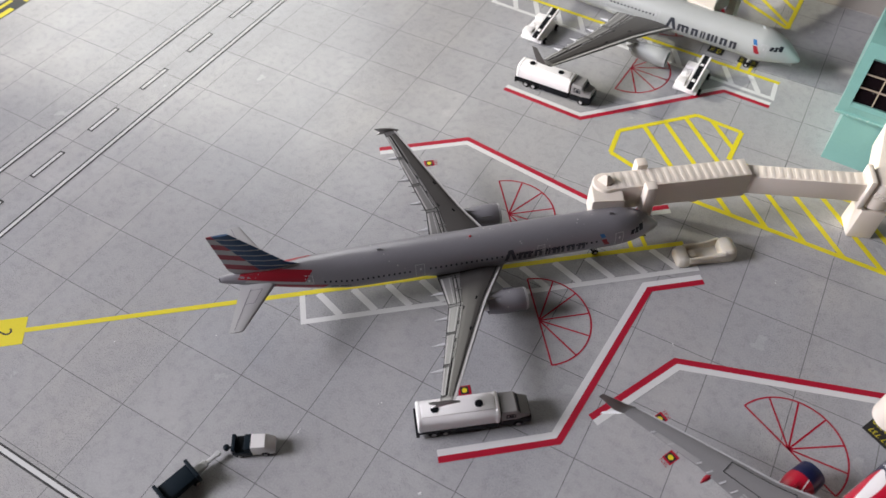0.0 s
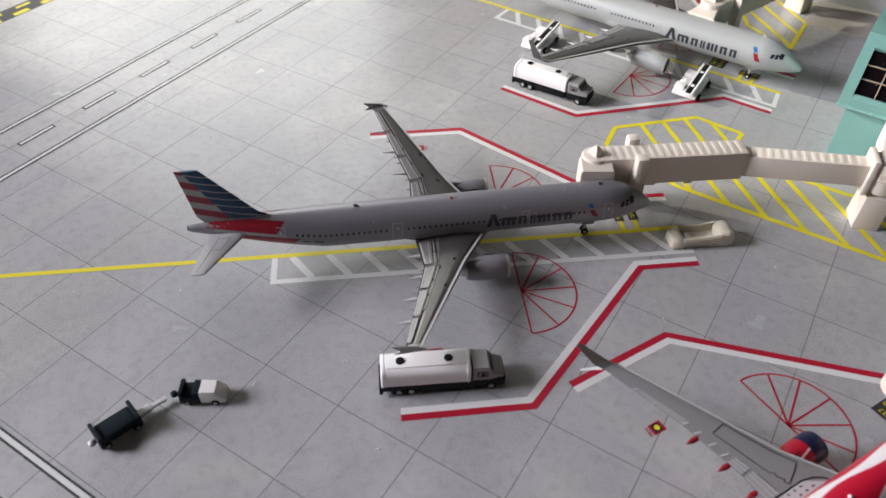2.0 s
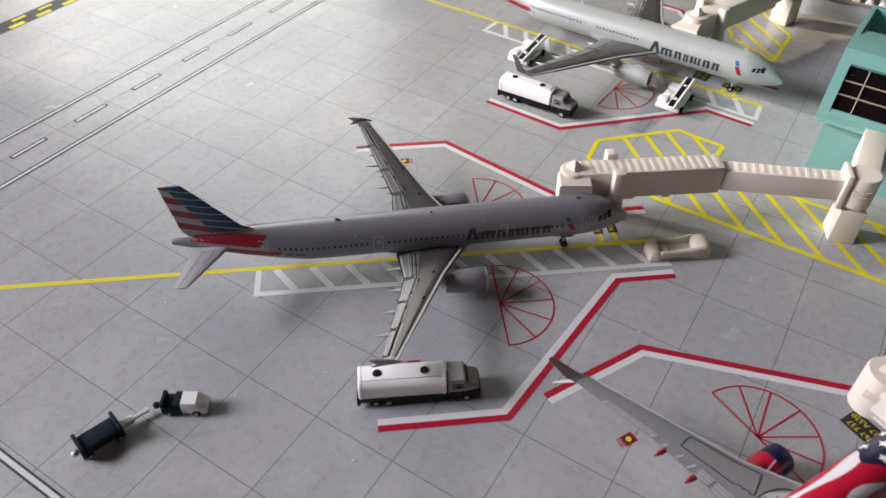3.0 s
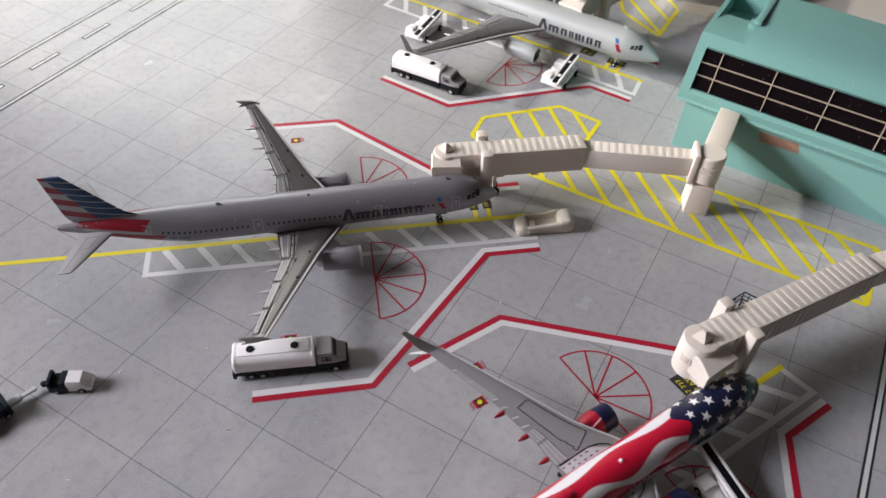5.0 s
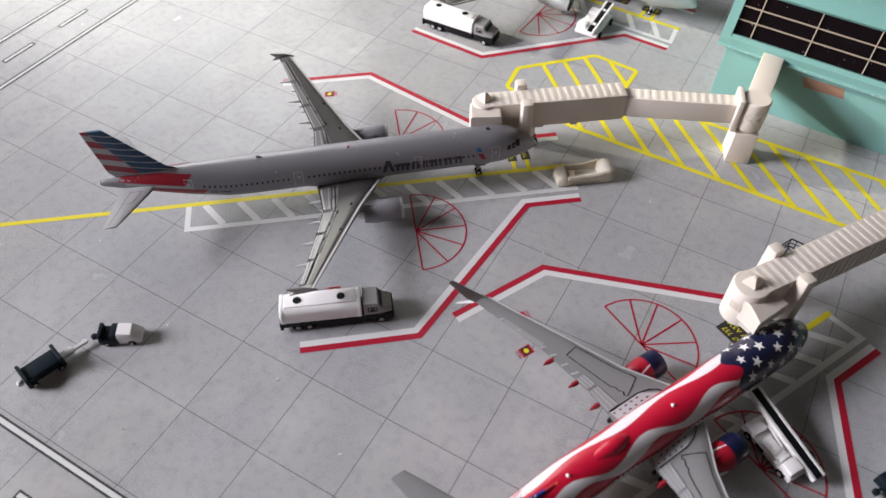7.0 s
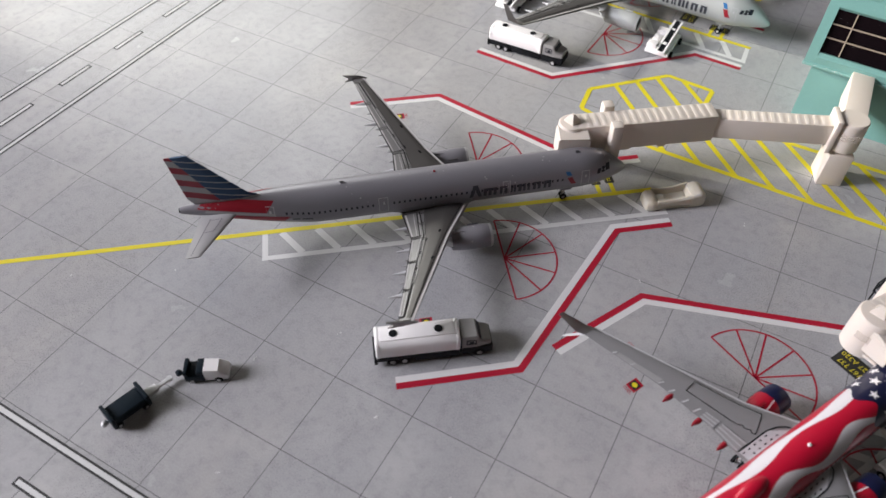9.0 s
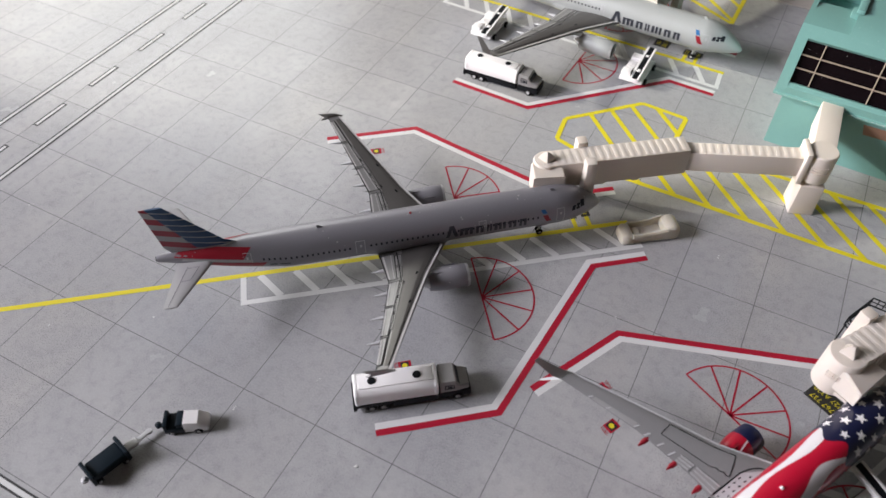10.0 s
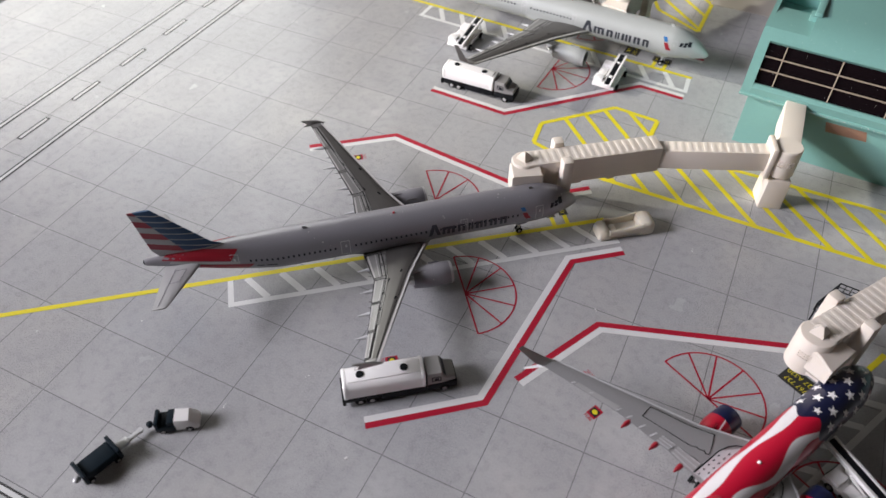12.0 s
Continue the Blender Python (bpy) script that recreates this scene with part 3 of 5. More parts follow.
def fin_paint(zroot, x_lead):
    """Red, white and blue slanting stripes over the tail fin."""
    m, nt, b = bsdf("striped_tail_paint", 0.4)
    sep = nt.nodes.new("ShaderNodeSeparateXYZ")
    nt.links.new(coords(nt), sep.inputs[0])
    d = mth(nt, "MULTIPLY", sep.outputs[0], -1000.0)
    z = mth(nt, "MULTIPLY", sep.outputs[2], 1000.0)
    q = mth(nt, "DIVIDE", mth(nt, "SUBTRACT", mth(nt, "SUBTRACT", z, zroot), mth(nt, "MULTIPLY", mth(nt, "SUBTRACT", d, x_lead - 4.0), 0.26)), 3.9)
    wide = mth(nt, "GREATER_THAN", mth(nt, "FRACT", mth(nt, "ADD", q, 20.3)), 0.48)
    thin = mth(nt, "GREATER_THAN", mth(nt, "FRACT", mth(nt, "ADD", mth(nt, "MULTIPLY", q, 2.0), 20.6)), 0.16)
    front = mth(nt, "LESS_THAN", d, mth(nt, "ADD", x_lead - 1.8, mth(nt, "MULTIPLY", mth(nt, "SUBTRACT", z, zroot), 0.56)))
    rear = mixc(nt, wide, (0.36, 0.36, 0.37), (0.26, 0.008, 0.026))
    blue = mixc(nt, thin, (0.31, 0.33, 0.35), (0.008, 0.052, 0.135))
    col = mixc(nt, front, rear, blue)
    col = mixc(nt, mth(nt, "LESS_THAN", z, zroot + 1.6), col, (0.42, 0.42, 0.44))
    finish(nt, b, col, 0.05, 6, 0.5, 0.006)
    return m


SHORT = dict(paint=SILVER, R=5.1, zc=11.0, L=113.4, title=(42.4, 1.0, 1.0), doors=((10.4, 12.6), (31.6, 33.6), (63.1, 65.5), (91.0, 93.0)), skip=((31.0, 34.0), (62.5, 66.1)), fairing=(36, 69),
             wing=((2.5, -40.6, 19.3, 2.2, 7.0), (5.0, -42.6, 17.4, 2.0, 7.4), (15.5, -49.2, 10.0, 1.3, 9.3), (43.2, -63.3, 3.3, 0.5, 14.6)),
             engine=(-38.7, 14.3, 5.6, 3.0, 10.2), tail=(-99.0, 15.9), gear=(-56.5, -14.8), fin=(-91.6, 31.2), red=(93.0, 89.0), sharklets=False, roll=1.9)
LONG = dict(paint=SILVER_LIT, R=5.4, zc=10.2, L=121.5, title=(43.6, 1.15, 0.2), doors=((9.0, 11.2), (46.5, 48.0), (66.0, 68.2), (97.0, 99.0)), skip=((16.0, 47.5), (65.0, 70.0)), fairing=(36, 74),
            wing=((2.5, -38.5, 22.5, 2.3, 7.4), (6.0, -41.2, 20.0, 2.1, 7.9), (18.5, -48.6, 13.0, 1.4, 9.4), (52.0, -64.2, 4.4, 0.5, 13.2)),
            engine=(-37.0, 18.2, 5.4, 2.95, 11.8), tail=(-103.0, 19.8), gear=(-60.0, -14.0), fin=(-97.0, 33.0), red=(97.5, 93.5), sharklets=True, roll=0.0)
# each bar group of the wordmark: width and form
BLOCKS = ((3.4, "cap"), (3.9, "wide"), (2.5, "round"), (1.7, "hook"), (0.85, "dot"), (2.3, "open"), (2.5, "round"), (2.4, "arch"))


def title_blocks(H, body, side, d, k, s):
    """The airline's wordmark, drawn as eight plain groups of bars."""
    lo, hi = s - 1.75 * k, s + 0.6 * k
    for wd, cls in BLOCKS:
        wd *= k
        b = Build()
        q = lambda a, c, e, f, lean=0.0: H.patch(b, a, c, e, f, side, 0.08, lean=lean)
        if cls == "cap":
            # two tall bars that lean together
            q(d, d - 0.95 * k, lo, hi + 1.1 * k, -0.32)
            q(d - wd + 0.95 * k, d - wd, lo, hi + 1.1 * k, 0.32)
        elif cls == "dot":
            q(d, d - wd, lo, hi)
        else:
            m = 3 if cls == "wide" else 2
            w = wd / m
            for n in range(m):
                q(d - n * w, d - n * w - 0.62 * w, lo, hi)
            if cls in ("round", "wide", "arch"):
                q(d - 0.4 * k, d - wd + 0.5 * k, hi - 0.5 * k, hi)
        part("title_block", b, TITLE, body, smooth=0)
        d -= wd + 0.36 * k


def airliner_silver(x, y, turn, P, label=""):
    """The grey narrow-body with the striped tail, nose at x, y."""
    t = thing("model_airliner", label, "model aircraft", x, y, 0, turn, "parked model airliners")
    t.matrix_world = pose(x * MM, y * MM, 0, P["roll"], 0, turn)
    R, zc, L = P["R"], P["zc"], P["L"]
    g = L - 114.4
    H = Hull([(-1.5, 0.25, -1.85), (-0.6, 1.2, -1.65), (1.2, 2.25, -1.15), (3.6, 3.4, -0.6), (6.8, 4.45, -0.15), (10.5, R - 0.1, 0), (15, R, 0), (40, R, 0), (78 + g, R, 0),
              (86 + g, 4.75, 0.3), (94 + g, 3.95, 1.05), (102 + g, 2.85, 2.0), (109 + g, 1.75, 2.75), (113.3 + g, 1.05, 3.15), (L, 0.8, 3.2)], zc)
    body = part("fuselage", H.body(), P["paint"], t, "silver-grey painted metal fuselage")
    part("tail_exhaust", Build().lathe([(-0.25, 0.62), (0.3, 0.55)], (-L, 0, zc + 3.2), "x", 14), DARK, body)
    f0, f1 = P["fairing"]
    part("belly_fairing", Build().rings([[(-d, 0.93 * R * w * math.sin(a), zc - 1.9 + (3.7 * w) * math.cos(a)) for a in np.linspace(0, 2 * math.pi, 24, endpoint=False)]
                                          for d, w in ((f0, 0.35), (f0 + 4, 0.85), (f0 + 8, 1.04), (f1 - 9, 1.04), (f1 - 5, 0.85), (f1, 0.35))]), P["paint"], t)
    for side in (1, -1):
        for d in np.arange(17.5, 89.0 + g * 0.5, 1.33):
            if any(a < d < c for a, c in P["skip"]):
                continue
            w = Build()
            H.patch(w, d, d + 0.46, 0.75, 1.4, side, 0.07, nd=1)
            part("cabin_window", w, WINDOW, body, smooth=0)
        for d0, d1 in P["doors"]:
            b = Build()
            H.frame_line(b, d0, d1, -1.6, 2.8, side)
            H.patch(b, d0 + 0.8, d0 + 1.3, 1.0, 1.7, side, 0.06, nd=1)
            part("door_outline", b, DOORLINE, body, "pale printed door outline", smooth=0)
        title_blocks(H, body, side, *P["title"])
        k = P["title"][1]
        e = P["title"][0] - 26.6 * k
        b = Build()
        H.patch(b, e, e - 1.3 * k, 0.3, 1.5 * k, side, 0.08, lean=0.5)
        H.patch(b, e - 0.5, e - 1.9 * k, -0.6 * k, 0.3, side, 0.08, lean=0.5)
        part("red_emblem", b, REDP, body, smooth=0)
        b = Build()
        H.patch(b, e + 0.6, e - 0.6 * k, 2.0, 3.1 * k, side, 0.08, lean=0.5)
        part("blue_emblem", b, BLUEP, body, smooth=0)
        for d0, d1 in ((83.0 + g, 85.6 + g), (86.2 + g, 88.0 + g)):
            b = Build()
            H.patch(b, d0, d1, -1.05, -0.55, side, 0.07)
            part("registration_bar", b, TITLE, body, smooth=0)
        for d0, d1, s0, s1, ln in ((7.4, 8.4, 1.3, 2.6, -0.25), (6.0, 7.1, 1.4, 2.9, -0.2), (4.5, 5.7, 1.7, 3.5, 0.0)):
            b = Build()
            H.patch(b, d0, d1, s0, s1, side, 0.06, lean=ln)
            part("cockpit_window", b, WINDOW, body, smooth=0)
        ra, rb = P["red"]
        b = Build()
        H.patch(b, ra, ra + 16.2, 1.1, 4.3, side, 0.07, lean=-0.7)
        part("red_tail_band", b, REDP, body, "red printed band under the fin", smooth=0)
        b = Build()
        H.patch(b, rb, rb + 15.5, -1.6, 0.1, side, 0.07, lean=-0.9)
        part("red_tail_band", b, REDP, body, "lower red printed band", smooth=0)
        b = Build()
        H.patch(b, ra - 1.8, ra + 14.6, 0.25, 0.95, side, 0.072, lean=-0.7)
        part("white_tail_band", b, PALEGREY, body, smooth=0)
    for d in (12.6, 73.5):
        part("aerial", Build().rings([[(-d + 0.9, -0.1, zc + R), (-d + 0.9, 0.1, zc + R), (-d - 0.6, 0.1, zc + R), (-d - 0.6, -0.1, zc + R)],
                                      [(-d - 0.1, -0.06, zc + R + 1.0), (-d - 0.1, 0.06, zc + R + 1.0), (-d - 0.9, 0.06, zc + R + 1.0), (-d - 0.9, -0.06, zc + R + 1.0)]]), P["paint"], body)
    part("beacon", Build().lathe([(0, 0.35), (0.3, 0.3), (0.45, 0.1)], (-50.5, 0, zc + R * 1.02), "z", 10), REDP, body, "small red beacon")
    tip = P["wing"][-1]
    yt, xt, ct, zt = tip[0], tip[1], tip[2], tip[4]
    yk = P["wing"][2][0]
    for side in (1, -1):
        W = Wing(P["wing"], side)
        wing = part("wing", W.solid(), FLAPGREY, t, "metal wing with raised bright flap panels")
        b = Build()
        W.panel(b, 3.2, yk, 0.08, 0.66, 0.07, 8, 0.14, 0.64)
        W.panel(b, yk, yt - 1.6, 0.14, 0.64, 0.07, 8, 0.22, 0.52)
        part("centre_panel", b, WINGGREY, wing, "taupe wing panel between the edges", smooth=0)
        for y0, y1, f0, f1 in ((5.8, yk - 0.4, 0.78, 0.985), (yk + 0.4, yk + 0.3 * (yt - yk), 0.70, 0.98), (yk + 0.32 * (yt - yk), yk + 0.63 * (yt - yk), 0.70, 0.98), (yk + 0.65 * (yt - yk), yt - 2, 0.72, 0.98)):
            b = Build()
            W.panel(b, y0, y1, f0, f1, 0.16)
            fl = part("flap", b, FLAPGREY, wing, "grey flap panel with bright edges", smooth=0)
            b = Build()
            W.line(b, [(y0, f0), (y1, f0), (y1, f1), (y0, f1), (y0, f0)], 0.17, 0.24)
            part("flap_edge", b, LINEDARK, fl, smooth=0)
            # flat bright strips paint the light on the raised flap edges
            b = Build()
            W.line(b, [(y0 + 0.3, f1 - 0.035), (y1 - 0.3, f1 - 0.03)], 0.40, 0.27)
            W.line(b, [(y0 + 0.3, f0 + 0.05), (y1 - 0.3, f0 + 0.06)], 0.15, 0.27)
            part("flap_highlight", b, EDGE, fl, "bright strips painted as light on the flap's raised rim", smooth=0)
        for y0, y1, f0, f1 in ((6.5, 0.66 * yk, 0.66, 0.77), (0.70 * yk, 0.96 * yk, 0.65, 0.77), (yk + 0.6, yk + 5.4, 0.60, 0.70), (yk + 6, yk + 10.6, 0.59, 0.69), (yk + 11.2, yk + 16, 0.58, 0.69)):
            b = Build()
            W.line(b, [(y0, f0), (y1, f0), (y1, f1), (y0, f1), (y0, f0)], 0.16, 0.14)
            part("spoiler_outline", b, LINEDARK, wing, smooth=0)
            # lit side of the spoiler's raised edge, painted as a bright line
            b = Build()
            W.line(b, [(y0 + 0.2, f1 - 0.02), (y1 - 0.2, f1 - 0.02)], 0.16, 0.15)
            part("spoiler_highlight", b, EDGE, wing, smooth=0)
        b = Build()
        W.line(b, [(5.4, 0.735), (yk, 0.68), (yt - 2.0, 0.66)], 0.22, 0.13)
        W.line(b, [(5.4, 0.995), (yk, 0.99), (yt - 0.6, 0.99)], 0.12, 0.13)
        part("flap_gap", b, DARK, wing, "dark gap before the flaps", smooth=0)
        for y, f in ((0.9 * yk, 0.30), (1.06 * yk, 0.58), (1.5 * yk, 0.24)):
            b = Build()
            W.line(b, [(y, f), (y + 0.9, f + 0.015)], 0.5, 0.11)
            part("panel_mark", b, DARK, wing, smooth=0)
        for y in (0.86 * yk, 1.07 * yk, 1.45 * yk, 1.58 * yk, 1.95 * yk):
            y_, le, ch, th, z = W.at(y)
            part("hinge_spike", Build().lathe([(0.9, 0.1), (0.3, 0.26), (-1.0, 0.07)], (le - ch, side * y, z - 0.25), "x", 8), PALEGREY, wing)
        b = Build()
        W.line(b, [(5.2, 0.045), (yk, 0.065), (yt - 0.3, 0.09)], 0.55, 0.12)
        part("leading_edge", b, EDGE, wing, "bright slat edge", smooth=0)
        b = Build()
        W.line(b, [(3.4, 0.085), (yk, 0.15), (yt - 1.5, 0.225)], 0.13, 0.1)
        part("slat_line", b, DARK, wing, smooth=0)
        for y in (0.68 * yk, 1.22 * yk, 1.72 * yk, 2.2 * yk):
            y_, le, ch, th, z = W.at(y)
            part("flap_fairing", Build().lathe([(2.6, 0.12), (1.4, 0.5), (-0.6, 0.46), (-3.2, 0.07)], (le - ch, side * y, z - 0.4), "x", 10), DOORLINE, wing)
        if P["sharklets"]:
            b = Build().rings([foil(ct, 0.5, xt, side * yt, zt), foil(3.4, 0.4, xt - 1.4, side * (yt + 1.2), zt + 0.9), foil(1.7, 0.25, xt - 4.6, side * (yt + 2.6), zt + 7.0)])
            part("winglet", b, WINGGREY, wing, "upturned grey winglet")
        else:
            v = [(1.2, -0.1), (-1.2, 1.0), (-5.8, 1.6), (-4.2, 0.3), (-5.4, -0.7), (-2.4, -0.5)]
            b = Build().rings([[(xt + px, side * (yt - 0.35), zt + pz) for px, pz in v], [(xt + px, side * (yt + 0.1), zt + pz) for px, pz in v]])
            part("wingtip_fence", b, FLAPGREY, wing, "grey wingtip fence")
        ex, ey, ez, er, el = P["engine"]
        nacelle(t, ex, side * ey, ez, er, el, {"cowl": P["paint"], "lip": METAL, "pylon": P["paint"]}, side)
        sx, sy = P["tail"]
        S = Wing([(1.0, sx, 9.6, 1.0, zc + 1.9), (sy, sx - 0.59 * sy, 3.4, 0.35, zc + 3.3)], side)
        stab = part("tailplane", S.solid(), PALEGREY, t, "pale grey tailplane")
        b = Build()
        S.line(b, [(3.6, 0.66), (sy - 0.5, 0.66)], 0.14)
        S.line(b, [(4.2, 0.64), (4.2, 0.3), (8.2, 0.3), (8.2, 0.64)], 0.14)
        part("elevator_line", b, LINEGREY, stab, smooth=0)
        gear(t, P["gear"][0], side * 9.2, 8.0, 1.45, 0.95, 0.8)
    gx = P["gear"][1]
    gear(t, gx, 0, 7.0, 0.95, 0.62, 0.5)
    for sy in (1, -1):
        part("gear_door", Build().box(gx - 1.4, gx + 1.8, min(sy * 1.05, sy * 1.25), max(sy * 1.05, sy * 1.25), 4.0, 6.2, 0.04), P["paint"], t)
    # fin with its long root fillet
    zr = zc + 3.6
    fx, ft = P["fin"]
    secs = []
    for z, le, ch, th in ((zr - 1.2, fx + 3.8, 23.8, 0.8), (zr + 0.6, fx + 3.8, 21.6, 1.0), (zr + 1.25, fx - 1.6, 16.6, 1.15), (zr + 3.0, fx - 5.1, 14.2, 1.1), (ft, fx - 16.2, 5.1, 0.5)):
        prof = [(0, 0), (0.05, 0.5), (0.25, 1.0), (0.6, 0.75), (1.0, 0.08), (0.6, -0.75), (0.25, -1.0), (0.05, -0.5)]
        secs.append([(le - ch * a, th * h * 0.6, z) for a, h in prof])
    part("tail_fin", Build().rings(secs), fin_paint(zr + 0.2, -fx + 12.6), t, "fin with red, white and blue stripes")
    return t


airliner_silver(*to_world("A", 35.1, 1.4), 38.3 + 2.0, SHORT, "grey model airliner with striped tail, parked at the jet bridge")
airliner_silver(*to_world("C", 47.3, 3.2), -3.2, LONG, "long grey model airliner with upturned winglets, beside two belt loaders")


def flag_body_paint(zc):
    """Waving red and white stripes behind a navy nose."""
    m, nt, b = bsdf("waving_stripe_paint", 0.32)
    sep = nt.nodes.new("ShaderNodeSeparateXYZ")
    nt.links.new(coords(nt), sep.inputs[0])
    d = mth(nt, "MULTIPLY", sep.outputs[0], -1000.0)
    th = mth(nt, "DIVIDE", mth(nt, "ARCTAN2", sep.outputs[1], mth(nt, "SUBTRACT", sep.outputs[2], zc * MM)), 2 * math.pi)
    def wavy(period, phase, swing, mean):
        return mth(nt, "ADD", mean, mth(nt, "MULTIPLY", mth(nt, "SINE", mth(nt, "ADD", mth(nt, "MULTIPLY", d, 2 * math.pi / period), phase)), swing))

    def stripe(middle, half):
        return mth(nt, "LESS_THAN", mth(nt, "ABSOLUTE", mth(nt, "SUBTRACT", th, middle)), half)
    white = stripe(wavy(24, 2.2, 0.016, 0.108), wavy(24, 0.4, 0.014, 0.034))
    for middle, half in ((wavy(19, 0.3, -0.034, -0.118), wavy(19, 2.0, 0.018, 0.036)), (wavy(24, 1.0, 0.012, 0.262), wavy(24, 0.0, 0.008, 0.034)), (wavy(19, 1.0, 0.016, -0.262), wavy(19, 0.6, 0.008, 0.036)),
                         (wavy(24, 0.0, 0.012, 0.40), wavy(24, 0.0, 0.0, 0.03)), (wavy(24, 0.0, 0.012, -0.40), wavy(24, 0.0, 0.0, 0.03))):
        white = mth(nt, "MAXIMUM", white, stripe(middle, half))
    col = mixc(nt, white, (0.52, 0.005, 0.032), (0.78, 0.75, 0.75))
    edge = mth(nt, "ADD", 26.4, mth(nt, "MULTIPLY", mth(nt, "SINE", mth(nt, "MULTIPLY", th, 2 * math.pi * 5)), 1.4))
    col = mixc(nt, mth(nt, "LESS_THAN", d, edge), col, (0.007, 0.010, 0.042))
    finish(nt, b, col, 0.04, 6, 0.5, 0.004)
    b.inputs["Coat Weight"].default_value = 0.5
    return m


def cowl_paint():
    m, nt, b = bsdf("banded_cowl_paint", 0.3)
    sep = nt.nodes.new("ShaderNodeSeparateXYZ")
    nt.links.new(coords(nt), sep.inputs[0])
    d = mth(nt, "MULTIPLY", sep.outputs[0], -1000.0)
    y = mth(nt, "ABSOLUTE", mth(nt, "MULTIPLY", sep.outputs[1], 1000.0))
    q = mth(nt, "FRACT", mth(nt, "ADD", mth(nt, "DIVIDE", mth(nt, "ADD", y, mth(nt, "MULTIPLY", d, 0.22)), 4.4), 10.55))
    col = mixc(nt, mth(nt, "GREATER_THAN", q, 0.93), (0.34, 0.006, 0.022), (0.62, 0.58, 0.58))
    col = mixc(nt, mth(nt, "LESS_THAN", d, 37.9), col, (0.007, 0.010, 0.042))
    finish(nt, b, col, 0.04, 5, 0.5, 0.004)
    return m


def flag_fin_paint():
    m, nt, b = bsdf("banded_fin_paint", 0.35)
    sep = nt.nodes.new("ShaderNodeSeparateXYZ")
    nt.links.new(coords(nt), sep.inputs[0])
    d, z = mth(nt, "MULTIPLY", sep.outputs[0], -1000.0), mth(nt, "MULTIPLY", sep.outputs[2], 1000.0)
    q = mth(nt, "SUBTRACT", mth(nt, "SUBTRACT", d, 79.5), mth(nt, "DIVIDE", mth(nt, "SUBTRACT", z, 14.0), 1.2))     # how far behind the leading edge
    p = mth(nt, "SUBTRACT", mth(nt, "SUBTRACT", z, 14.0), mth(nt, "MULTIPLY", q, 1.5))     # the bands slope down to the rear
    col = mixc(nt, mth(nt, "GREATER_THAN", p, 6.4), (0.36, 0.012, 0.025), (0.60, 0.31, 0.015))
    col = mixc(nt, mth(nt, "GREATER_THAN", p, 3.2), (0.008, 0.022, 0.19), col)
    finish(nt, b, col, 0.05, 5, 0.5, 0.004)
    return m


def star_on(hull, b, d, th, r, rot=0.0, off=0.07):
    c = hull.at(d, th, off)
    rad = float(np.interp(d, hull.d, hull.r))
    pts = []
    for k in range(10):
        a = rot + k * math.pi / 5
        q = r if k % 2 == 0 else r * 0.42
        pts.append(hull.at(d + q * math.cos(a), th + q * math.sin(a) / rad, off))
    o = len(b.v)
    b.v += [c] + pts
    for k in range(10):
        b.f.append((o, o + 1 + k, o + 1 + (k + 1) % 10))


